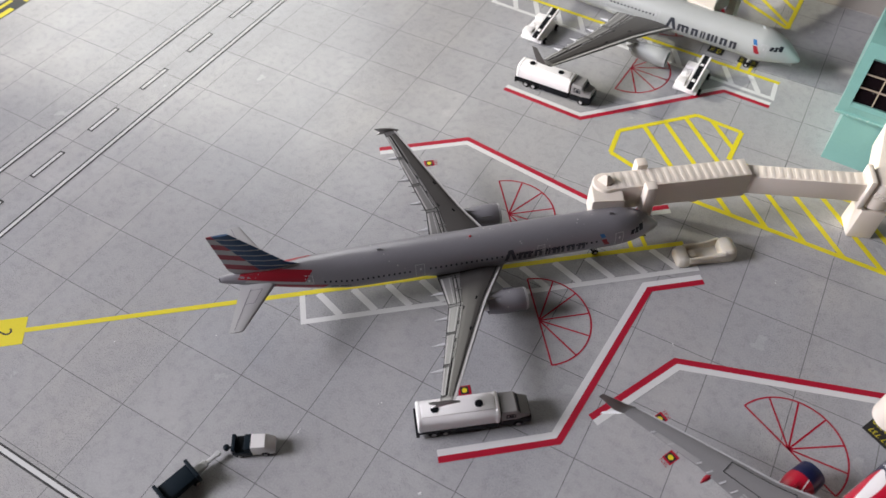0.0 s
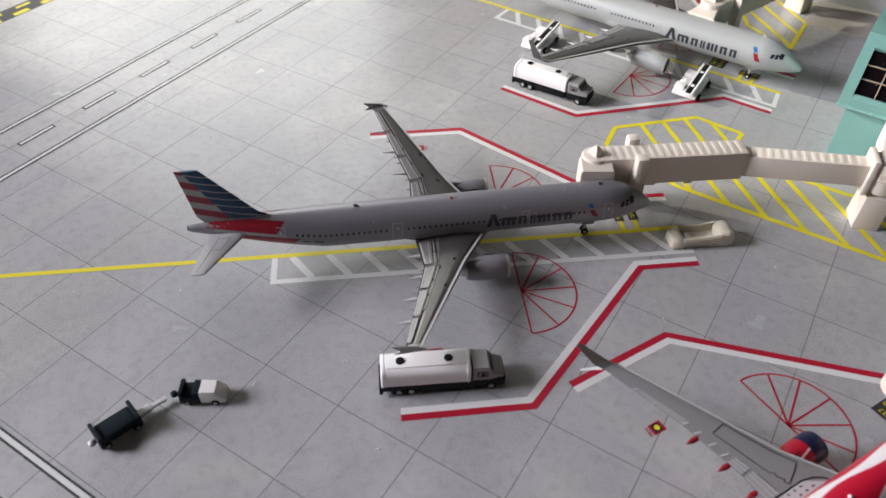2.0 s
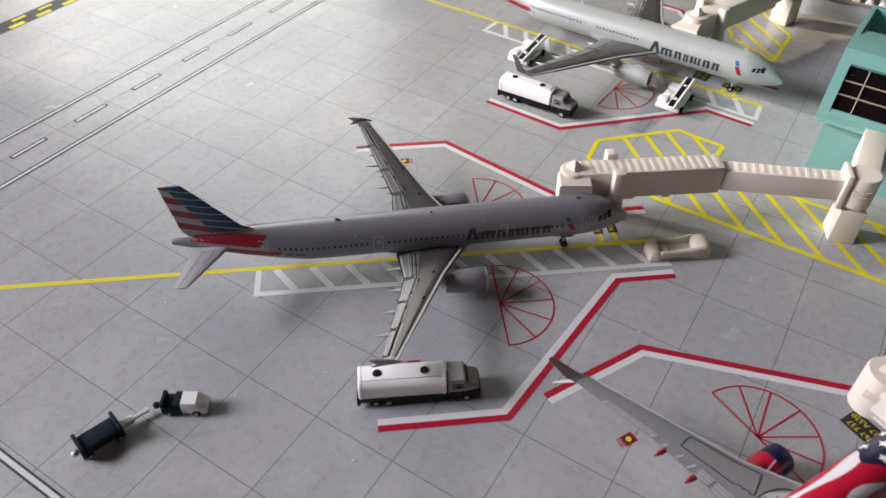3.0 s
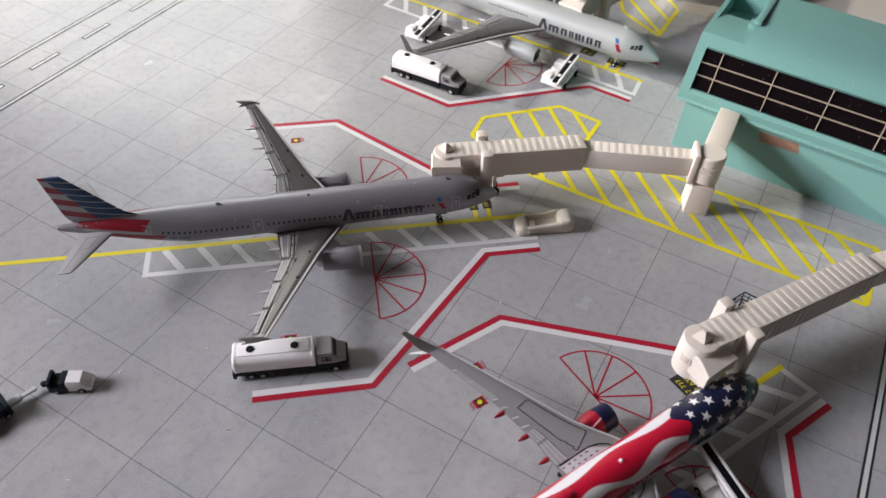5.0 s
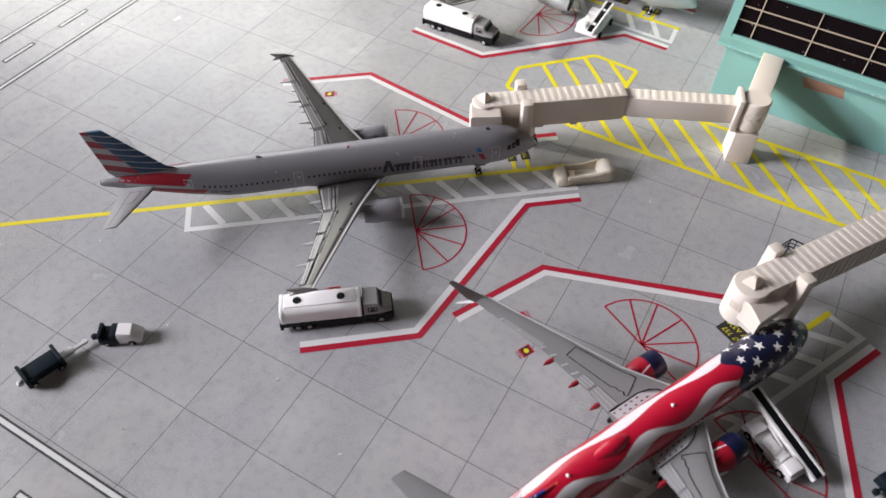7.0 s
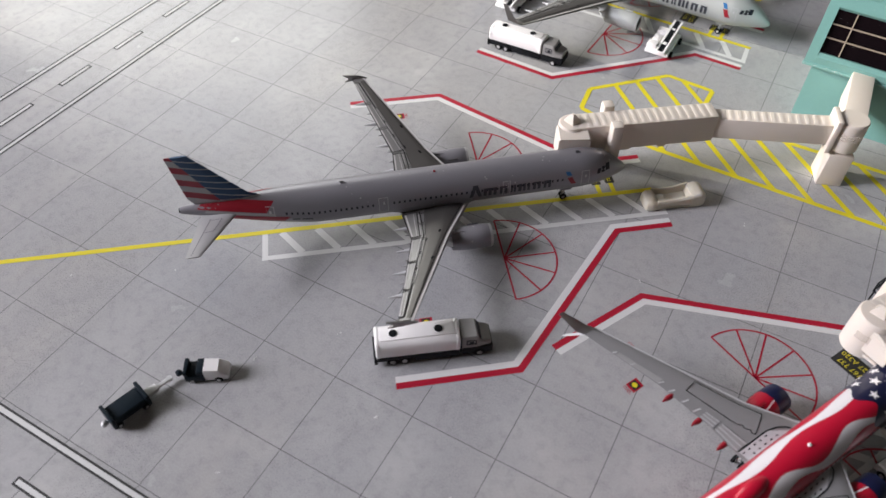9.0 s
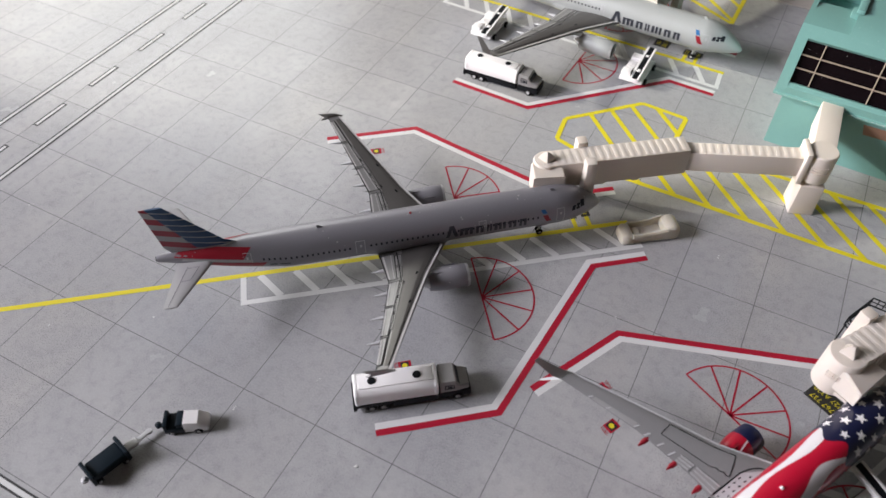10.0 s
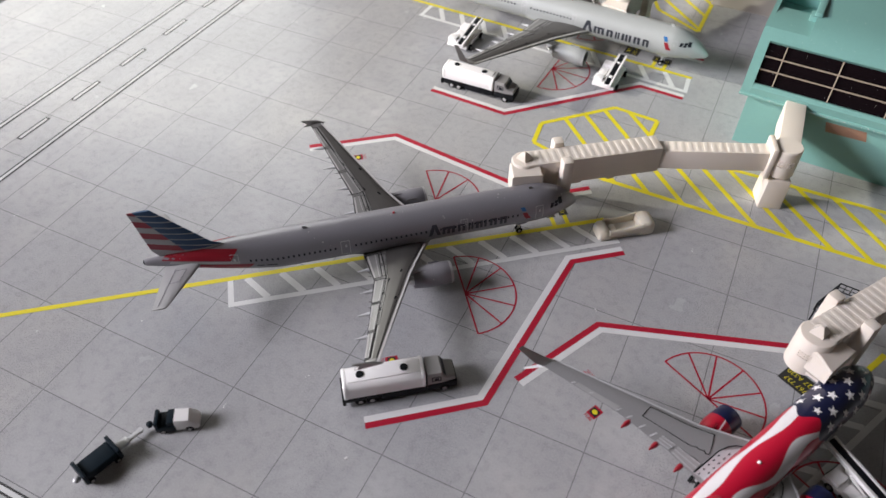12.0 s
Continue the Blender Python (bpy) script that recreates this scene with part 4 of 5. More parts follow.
def airliner_flag(x, y, turn):
    t = thing("model_airliner", "flag-painted model airliner with starred navy nose, red and white stripes", "model aircraft", x, y, 0, turn, "parked model airliners")
    R, zc = 4.85, 8.1
    H = Hull([(0, 0.25, -1.5), (0.8, 1.3, -1.35), (2.2, 2.4, -1.0), (4.6, 3.5, -0.55), (7.6, 4.3, -0.15), (11, 4.75, 0), (15, R, 0), (40, R, 0), (66, R, 0),
              (74, 4.4, 0.35), (82, 3.5, 1.2), (90, 2.4, 2.1), (96.5, 1.4, 2.8), (100, 0.8, 3.1), (101, 0.5, 3.1)], zc)
    skin = flag_body_paint(zc)
    body = part("fuselage", H.body(), skin, t, "navy starred nose and waving red and white body")
    part("belly_fairing", Build().rings([[(-d, 0.93 * R * w * math.sin(a), zc - 1.9 + (3.4 * w) * math.cos(a)) for a in np.linspace(0, 2 * math.pi, 24, endpoint=False)]
                                          for d, w in ((33, 0.35), (37, 0.85), (41, 1.03), (54, 1.03), (58, 0.85), (62, 0.35))]), PALEGREY, t)
    rng = random.Random(5)
    for ring in range(7):
        d = 5.6 + 3.0 * ring
        for k in range(-4, 5):
            th = (k + 0.5 * (ring % 2)) * 0.86
            if abs(th) > 2.3:
                continue
            b = Build()
            r = (1.32 if (ring + k) % 3 else 1.1) * (0.6 if d < 7 else 1.0)
            star_on(H, b, d + rng.uniform(-0.4, 0.4), th + rng.uniform(-0.07, 0.07), r, rng.uniform(0, 1.2))
            part("star", b, WHITEP, body, smooth=0)
    for side in (1, -1):
        for d in np.arange(16.5, 82.0, 1.28):
            w = Build()
            H.patch(w, d, d + 0.42, 1.0, 1.55, side, 0.07, nd=1)
            part("cabin_window", w, WINDOW, body, smooth=0)
        for d0, d1, s0, s1 in ((10.6, 12.6, -1.5, 2.7), (43.0, 44.2, 0.2, 2.2), (80.0, 82.0, -0.5, 2.6)):
            b = Build()
            H.frame_line(b, d0, d1, s0, s1, side, 0.12)
            part("door_outline", b, PALEGREY, body, smooth=0)
        for d0, d1, s0, s1, ln in ((4.7, 5.6, 1.5, 2.7, 0.5), (3.6, 4.5, 1.5, 2.8, 0.5), (2.6, 3.4, 1.5, 2.8, 0.5)):
            b = Build()
            H.patch(b, d0, d1, s0, s1, side, 0.06, lean=ln)
            part("cockpit_window", b, WINDOW, body, smooth=0)
        W = Wing([(2.5, -35.6, 17.6, 2.0, 7.2), (4.8, -37.0, 16.3, 1.9, 7.5), (13.8, -43.6, 10.2, 1.2, 8.6), (26.0, -49.9, 6.4, 0.85, 10.0), (43.2, -59.0, 3.1, 0.45, 12.1)], side)
        wing = part("wing", W.solid(), WINGPALE, t, "pale grey metal wing with black panel outlines")
        b = Build()
        W.panel(b, 4.2, 7.3, 0.20, 0.93, 0.07, 8, 0.44, 0.96)
        part("root_panel", b, DOORLINE, wing, "white inner wing panel", smooth=0)
        b = Build()
        W.line(b, [(4.3, 0.20), (5.6, 0.22), (6.6, 0.30), (7.2, 0.44), (7.3, 0.95)], 0.26, 0.1)
        part("panel_outline", b, DARK, wing, "black printed panel outline", smooth=0)
        b = Build()
        W.line(b, [(22.6, 0.20), (10.2, 0.17), (7.9, 0.58), (8.6, 0.60), (9.0, 0.56), (10.0, 0.60), (10.6, 0.57), (11.5, 0.62), (22.2, 0.62), (22.6, 0.20)], 0.16, 0.1)
        part("panel_outline", b, DARK, wing, smooth=0)
        for k in range(5):
            for y in (5.4, 6.5):
                b = Build()
                f = (0.40 if y < 6 else 0.50) + 0.10 * k
                W.line(b, [(y, f), (y + 0.1, f + 0.035)], 0.24, 0.1)
                part("arrow_mark", b, DARK, wing, smooth=0)
        b = Build()
        W.line(b, [(4.9, 0.035), (13.8, 0.05), (26.0, 0.055), (42.8, 0.06)], 0.42, 0.1)
        part("leading_edge", b, DOORLINE, wing, "bright slat edge", smooth=0)
        for y0, y1 in ((7.6, 13.0), (13.6, 16.6)):
            b = Build()
            W.panel(b, y0, y1, 0.78, 0.985, 0.12)
            fl = part("flap", b, PALEGREY, wing, "grey flap panel", smooth=0)
            for f in (0.80, 0.88, 0.96):
                b = Build()
                W.line(b, [(y0, f), (y1, f)], 0.26, 0.2)
                part("flap_ridge", b, DOORLINE, fl, smooth=0)
        for y in (17.7, 20.4, 23.5, 26.1, 32.4, 36.4):
            b = Build()
            W.line(b, [(y, 0.80), (y + 0.5, 0.98)], 0.3, 0.1)
            part("hinge_mark", b, DOORLINE, wing, smooth=0)
        b = Build()
        W.panel(b, 26.6, 36.0, 0.76, 0.98, 0.10)
        part("aileron", b, PALEGREY, wing, smooth=0)
        for y in (10.0, 16.3, 23.2):
            y_, le, ch, th, z = W.at(y)
            part("flap_fairing", Build().lathe([(2.0, 0.12), (1.0, 0.55), (-0.8, 0.6), (-2.3, 0.15)], (le - ch, side * y, z - 0.45), "x", 10), REDP, wing, "red flap track fairing")
        up = Build().rings([foil(3.1, 0.45, -59.0, side * 43.2, 12.1), foil(3.0, 0.4, -60.6, side * 44.6, 12.9), foil(1.2, 0.2, -65.4, side * 47.6, 17.8)])
        # brighter than the wing, to offset the shade on the upright blade
        part("winglet", up, SILVER_LIT, wing, "upper winglet blade")
        dn = Build().rings([foil(2.3, 0.3, -60.4, side * 43.5, 12.0), foil(0.9, 0.15, -64.6, side * 46.6, 10.2)])
        part("winglet", dn, DOORLINE, wing, "lower winglet blade")
        nacelle(t, -34.2, side * 11.8, 5.1, 3.1, 8.8, {"cowl": cowl_paint(), "lip": NAVY, "pylon": REDP, "strake": False}, side)
        S = Wing([(0.9, -86.5, 9.2, 0.9, zc + 2.6), (18.0, -96.0, 3.2, 0.35, zc + 4.3)], side)
        part("tailplane", S.solid(), WINGPALE, t, "plain grey tailplane")
        gear(t, -50.0, side * 7.0, 7.2, 1.4, 0.9, 0.7)
    gear(t, -11.8, 0, 6.2, 0.9, 0.55, 0.45)
    part("aerial_dome", Build().rings([[(-d, 1.7 * w * math.cos(a), zc + R - 0.5 + 1.5 * w * max(0, math.sin(a))) for a in np.linspace(-0.4, math.pi + 0.4, 14)] for d, w in ((55.0, 0.2), (56.0, 0.6), (58.0, 0.95), (60.5, 1.0), (63.0, 0.7), (65.5, 0.2))]), skin, body, "red dome on the roof")
    for d in (43.6, 70.8):
        part("aerial", Build().lathe([(0, 0.42), (0.5, 0.36), (0.75, 0.1)], (-d, 0, zc + R - 0.1), "z", 12), WHITEP, body)
    zr = zc + 3.4
    secs = []
    for z, le, ch, th in ((zr - 1.0, -66.8, 30.2, 0.7), (zr + 0.9, -67.0, 28.6, 0.8), (zr + 1.35, -72.0, 23.4, 1.0), (zr + 2.2, -79.0, 16.8, 1.05), (zr + 3.4, -82.3, 13.6, 1.0), (29.6, -92.8, 3.4, 0.5)):
        prof = [(0, 0), (0.05, 0.5), (0.25, 1.0), (0.6, 0.75), (1.0, 0.08), (0.6, -0.75), (0.25, -1.0), (0.05, -0.5)]
        secs.append([(le - ch * a, th * h * 0.6, z) for a, h in prof])
    fin = part("tail_fin", Build().rings(secs), flag_fin_paint(), t, "fin with yellow, red and blue bands")
    for side in (1, -1):
        for k, ln in enumerate((0.9, 0.7, 0.7, 0.5, 0.9, 0.9, 0.6, 0.5, 0.5)):
            x = -88.2 + 1.05 * k
            z = 16.4 - 0.02 * k
            part("wordmark_bar", Build().box(x, x + ln * 0.8, side * 0.74 - 0.05, side * 0.74 + 0.05, z, z + 0.9, 0), WHITEP, fin, smooth=0)
        b = Build()
        H.patch(b, 79.5, 83.5, 2.4, 3.0, side, 0.07)
        part("print_bar", b, PINK, body, "pale pink print bar", smooth=0)
    return t


airliner_flag(*to_world("B", 31.6, -0.8), 62.6)


# ---- apron vehicles ----
def wheel_pair(parent, x, half, r, w=0.9):
    for sy in (1, -1):
        wh = part("wheel", Build().lathe([(-w / 2, r * 0.8), (-w / 3, r), (w / 3, r), (w / 2, r * 0.8)], (x, sy * half, r), "y", 16), RUBBER, parent, "black tyre")
        part("hub", Build().lathe([(-0.1, r * 0.5), (0.1, r * 0.42)], (x, sy * (half + w / 2), r), "y", 12), PALEGREY, wh)


def fuel_truck(x, y, turn, label):
    t = thing("fuel_truck", label, "fuel truck", x, y, 0, turn, "fuel trucks")
    tank_ring = lambda x, k: [(x, y * k, 5.4 + (z - 5.4) * k) for y, z in ((-2.6, 3.3), (-3.2, 3.4), (-3.35, 3.7), (-3.35, 5.9), (-3.3, 6.9), (-2.95, 7.55), (-2.3, 8.05), (-1.6, 8.25),
                                                                            (1.6, 8.25), (2.3, 8.05), (2.95, 7.55), (3.3, 6.9), (3.35, 5.9), (3.35, 3.7), (3.2, 3.4), (2.6, 3.3))]
    tank = part("tank", Build().rings([tank_ring(-13.2, 0.93), tank_ring(-12.9, 1.0), tank_ring(-12.4, 1.0), tank_ring(-12.3, 0.975), tank_ring(4.9, 0.975), tank_ring(5.0, 1.0), tank_ring(5.5, 1.0), tank_ring(5.8, 0.93)]), WHITEP, t, "white rounded tank")
    part("walkway", Build().box(-12.0, 4.7, -1.75, 1.75, 7.9, 8.42, 0.15), WHITEP, tank)
    for hx in (-9.0, 1.2):
        part("hatch", Build().lathe([(0, 0.95), (0.22, 0.92), (0.25, 0.6)], (hx, 0, 8.40), "z", 20), DARK, tank, "round black hatch")
    part("chassis", Build().box(-13.2, 12.0, -2.8, 2.8, 1.2, 3.4, 0.2).box(-12.6, -4.9, -3.25, 3.25, 2.3, 3.4, 0.15).box(-4.6, 5.6, -3.25, 3.25, 1.0, 3.4, 0.2).box(-13.7, -12.9, -3.3, 3.3, 1.0, 3.2, 0.15), DARK, t, "black chassis with side boxes")
    cab = part("cab", Build().rings([[(6.2, w, z) for w, z in ((-2.9, 2.9), (-2.9, 6.6), (-2.5, 7.4), (2.5, 7.4), (2.9, 6.6), (2.9, 2.9))],
                                     [(9.6, w, z) for w, z in ((-2.9, 2.9), (-2.9, 6.5), (-2.5, 7.3), (2.5, 7.3), (2.9, 6.5), (2.9, 2.9))],
                                     [(10.7, w, z) for w, z in ((-2.8, 2.9), (-2.8, 5.0), (-2.5, 5.4), (2.5, 5.4), (2.8, 5.0), (2.8, 2.9))],
                                     [(12.9, w, z) for w, z in ((-2.5, 2.9), (-2.5, 4.5), (-2.1, 4.9), (2.1, 4.9), (2.5, 4.5), (2.5, 2.9))]]), TRUCKGREY, t, "grey bonneted cab")
    part("cab_skirt", Build().box(6.2, 13.3, -3.02, 3.02, 1.0, 3.5, 0.35), DARK, cab, "black lower cab")
    part("windscreen", Build().add([(9.75, -2.3, 7.0), (9.75, 2.3, 7.0), (10.72, 2.4, 5.5), (10.72, -2.4, 5.5)], [(0, 1, 2, 3)]), WINDOW, cab, smooth=0)
    for sy in (1, -1):
        b = Build()
        for z0, z1, x0, x1 in ((4.6, 4.85, 7.2, 9.5), (6.1, 6.35, 7.2, 9.1), (4.6, 6.35, 7.2, 7.45), (4.6, 6.2, 9.2, 9.45)):
            b.box(x0, x1, min(sy * 2.9, sy * 3.0), max(sy * 2.9, sy * 3.0), z0, z1)
        b.box(7.9, 8.9, min(sy * 2.9, sy * 2.98), max(sy * 2.9, sy * 2.98), 4.9, 5.7)
        part("side_window", b, WINDOW, cab, smooth=0)
    for x_ in (-9.6, -6.9, 10.2):
        wheel_pair(t, x_, 2.75, 1.25)
    for ob in t.children_recursive:
        ob.data.transform(Matrix.Diagonal((1, 1, 0.93, 1)))
    return t


fuel_truck(75.3, 17.3, 37.2, "white and grey toy fuel truck beneath a wing tip")
fuel_truck(43.9, 136.5, 0.5, "white toy fuel truck with grey cab beside the far wing")


def tow_tractor(x, y, turn, label):
    t = thing("tow_tractor", label, "tow tractor", x, y, 0, turn, "tow tractors")
    part("hood", Build().rings([[(0.2, w, z) for w, z in ((-2.2, 1.0), (-2.2, 3.9), (-1.8, 4.6), (1.8, 4.6), (2.2, 3.9), (2.2, 1.0))],
                                [(3.6, w, z) for w, z in ((-2.2, 1.0), (-2.2, 3.6), (-1.8, 4.3), (1.8, 4.3), (2.2, 3.6), (2.2, 1.0))],
                                [(5.4, w, z) for w, z in ((-2.1, 0.9), (-2.1, 2.4), (-1.8, 2.7), (1.8, 2.7), (2.1, 2.4), (2.1, 0.9))],
                                [(5.8, w, z) for w, z in ((-1.8, 1.0), (-1.8, 2.2), (-1.6, 2.4), (1.6, 2.4), (1.8, 2.2), (1.8, 1.0))]]), WHITEP, t, "white front body")
    part("seat_box", Build().box(-4.6, 0.3, -2.4, 2.4, 0.8, 3.0, 0.4).box(-4.6, -3.6, -2.3, 2.3, 2.8, 4.6, 0.35).box(-1.6, 0.2, -2.1, 2.1, 2.8, 4.4, 0.4), SLATE, t, "dark seat and rear body")
    part("hitch", Build().rod((-4.4, 0, 1.4), (-6.4, 0, 1.4), 0.35).lathe([(-0.7, 0.3), (-0.4, 0.8), (0.4, 0.8), (0.7, 0.3)], (-6.4, 0, 1.5), "z", 12), SLATE, t, "dark hitch ball")
    for x_ in (-2.9, 3.4):
        wheel_pair(t, x_, 2.0, 1.0, 0.8)
    for ob in t.children_recursive:
        ob.data.transform(Matrix.Diagonal((0.92, 0.9, 0.9, 1)))
    return t


def cart(x, y, turn, label):
    t = thing("baggage_cart", label, "cart", x, y, 0, turn, "baggage carts")
    b = Build().box(-4.2, 4.2, -2.5, 2.5, 1.3, 3.9, 0.5)
    body = part("cart_body", b, SLATE, t, "dark slate cart body")
    for ex in (-4.6, 4.6):
        part("end_board", Build().box(ex - 0.5, ex + 0.5, -3.1, 3.1, 1.0, 4.9, 0.4), SLATE, body)
    part("drawbar", Build().box(4.9, 8.2, -1.1, 1.1, 1.2, 2.3, 0.3).box(8.0, 11.4, -0.6, 0.6, 1.3, 1.9, 0.2).lathe([(-0.3, 0.75), (0.5, 0.75)], (11.6, 0, 1.5), "z", 12), METAL, t, "silver drawbar")
    part("rear_hitch", Build().lathe([(-0.8, 0.35), (-0.4, 0.85), (0.4, 0.85), (0.8, 0.35)], (-6.0, 0, 1.7), "z", 12).rod((-6, 0, 1.6), (-4.8, 0, 1.6), 0.4), METAL, t, "silver hitch ball")
    for x_ in (-3.6, 3.6):
        wheel_pair(t, x_, 2.4, 0.95, 0.8)
    for ob in t.children_recursive:
        ob.data.transform(Matrix.Diagonal((0.88, 0.86, 0.88, 1)))
    return t


tow_tractor(34.6, -13.6, 33.0, "white and black toy tow tractor on the apron")
cart(26.2, -28.8, 75.0, "dark toy baggage cart behind a tow tractor")
tow_tractor(198.6, 39.9, 58.0, "white and dark toy tow tractor on the road line")
cart(191.6, 24.8, 62.0, "dark toy baggage cart at the mat's road")


def belt_loader(x, y, turn, label, rise=3.4, L=10.5, lift=4.6):
    t = thing("belt_loader", label, "belt loader", x, y, 0, turn, "belt loaders")
    part("body", Build().box(-8.0, 6.0, -3.6, 4.4, 1.0, 2.4, 0.3).box(-7.6, -4.6, 0.9, 4.2, 2.3, 4.3, 0.4).box(2.6, 5.8, 0.8, 4.2, 2.4, 3.6, 0.3).box(-3.6, 1.4, 1.2, 4.0, 2.4, 3.1, 0.2), WHITEP, t, "white vehicle body")
    ang = math.atan2(rise, 20)
    m = Matrix.Translation((0, -1.0, lift)) @ Matrix.Rotation(-ang, 4, "Y")
    fr = part("belt_frame", Build().box(-L, L, -1.45, 1.45, -0.9, 0.25, 0.2, m).box(-L, L, -1.6, -0.88, 0.1, 0.5, 0.15, m).box(-L, L, 0.88, 1.6, 0.1, 0.5, 0.15, m), WHITEP, t, "white sloping conveyor frame")
    part("belt", Build().box(-L + 0.1, L - 0.1, -0.86, 0.86, 0.2, 0.42, 0.08, m), DARK, fr, "black conveyor belt")
    part("seat", Build().box(-3.8, -2.6, 1.6, 3.6, 2.4, 3.3, 0.25).box(-4.3, -3.7, 1.6, 3.6, 2.6, 4.4, 0.2), WHITEP, t)
    part("steering_wheel", Build().lathe([(-0.1, 0.5), (0.0, 0.62), (0.1, 0.5)], (-1.5, 2.6, 4.0), "z", 14).rod((-1.2, 2.6, 2.4), (-1.5, 2.6, 4.0), 0.12), WHITEP, t)
    part("hydraulic_ram", Build().rod((-2.5, 0.6, 2.4), (3.0, 0.6, 4.2), 0.32).rod((-5.0, 0.6, 1.9), (-2.5, 0.6, 2.4), 0.48), WHITEP, t)
    for x0, x1, y0, y1 in ((-6.8, -5.2, 4.35, 4.5), (-0.6, 1.6, 4.35, 4.5), (6.0, 6.15, 1.2, 3.6)):
        part("vent", Build().box(x0, x1, y0, y1, 1.3, 2.1, 0.04), DARK, t)
    part("lift_arm", Build().box(-5.0, -3.8, -1.6, -0.4, 1.0, 4.2, 0.2).box(3.2, 4.4, -1.6, -0.4, 1.0, 5.0, 0.2), WHITEP, t)
    for x_ in (-5.6, 3.8):
        wheel_pair(t, x_, 4.1, 1.1, 0.9)
    return t


belt_loader(175.2, 36.0, 147.0, "white toy belt loader with black belt beside the flag aircraft")
belt_loader(26.3, 164.0, 88.0, "white toy belt loader with black belt at the rear hold", 2.6, 8.6, 4.0)
belt_loader(82.8, 163.0, 88.0, "white toy belt loader with black belt at the front hold", 2.6, 8.6, 4.0)


def pushback(x, y, turn):
    t = thing("pushback_tug", "cream printed resin pushback tug without paint", "pushback tug", x, y, 0, turn)
    # a long low hull, wider at both rounded ends, with a sunken bay between its side walls
    prof = lambda x, w, h: [(x, -w + 0.1, 0.2), (x, -w - 0.15, h * 0.45), (x, -w + 0.2, h - 0.5), (x, -w + 0.8, h), (x, w - 0.8, h), (x, w - 0.2, h - 0.5), (x, w + 0.15, h * 0.45), (x, w - 0.1, 0.2)]
    ends = ((-8.2, 1.9, 2.3), (-7.9, 2.5, 2.8), (-7.0, 2.95, 3.2), (-5.6, 3.0, 3.1), (-4.9, 2.9, 2.7))
    nose = ((4.2, 3.0, 3.6), (4.9, 3.1, 4.0), (6.2, 3.2, 4.3), (7.5, 3.05, 4.2), (8.2, 2.7, 3.7), (8.5, 2.1, 3.1))
    part("body", Build().rings([prof(*p) for p in ends] + [prof(-4.7, 2.9, 1.4), prof(0.0, 2.75, 1.4), prof(4.0, 2.95, 1.4)] + [prof(*p) for p in nose]), CREAM, t, "rounded hull with a sunken bay")
    for sy in (1, -1):
        part("side_wall", Build().rings([[(x, sy * (w - 0.95), 1.2), (x, sy * w, 1.2), (x, sy * (w + 0.1), h - 0.5), (x, sy * (w - 0.25), h), (x, sy * (w - 0.8), h)]
                                         for x, w, h in ((-5.2, 3.0, 3.2), (-3.4, 2.95, 3.15), (-1.2, 2.85, 3.2), (1.0, 2.85, 3.4), (3.0, 3.0, 3.8), (4.6, 3.15, 4.1))]), CREAM, t)
    part("cradle", Build().box(-4.6, -2.6, -1.3, 1.3, 1.3, 2.3, 0.2).box(-2.4, -1.2, -1.0, 1.0, 1.3, 1.8, 0.2), CREAM, t)
    return t


pushback(*to_world("A", 49.4, -5.4), 38.3)


# ---- jet bridges ----
def tunnel(b, p, q, w, h, bev=0.4):
    p, q = Vector(p), Vector(q)
    d = q - p
    L = d.length
    rot = d.to_track_quat("X", "Z").to_matrix().to_4x4()
    b.box(0, L, -w / 2, w / 2, -h, 0, bev, Matrix.Translation(p) @ rot)


def ribs(parent, p, q, w, h, step=1.45, side_too=False):
    p, q = Vector(p), Vector(q)
    d = q - p
    L = d.length
    m = Matrix.Translation(p) @ d.to_track_quat("X", "Z").to_matrix().to_4x4()
    b = Build()
    x = 0.9
    while x < L - 0.7:
        b.box(x, x + step * 0.58, -w / 2 + 0.45, w / 2 - 0.45, -0.14, 0.06, 0.07, m)
        if side_too:
            b.box(x, x + step * 0.55, -w / 2 - 0.16, -w / 2 + 0.2, -h * 0.9, -0.5, 0.08, m)
            b.box(x, x + step * 0.55, w / 2 - 0.2, w / 2 + 0.16, -h * 0.9, -0.5, 0.08, m)
        x += step
    part("roof_ribs", b, PRINTED, parent, "close ribs across the roof")["kind"] = "stuff"


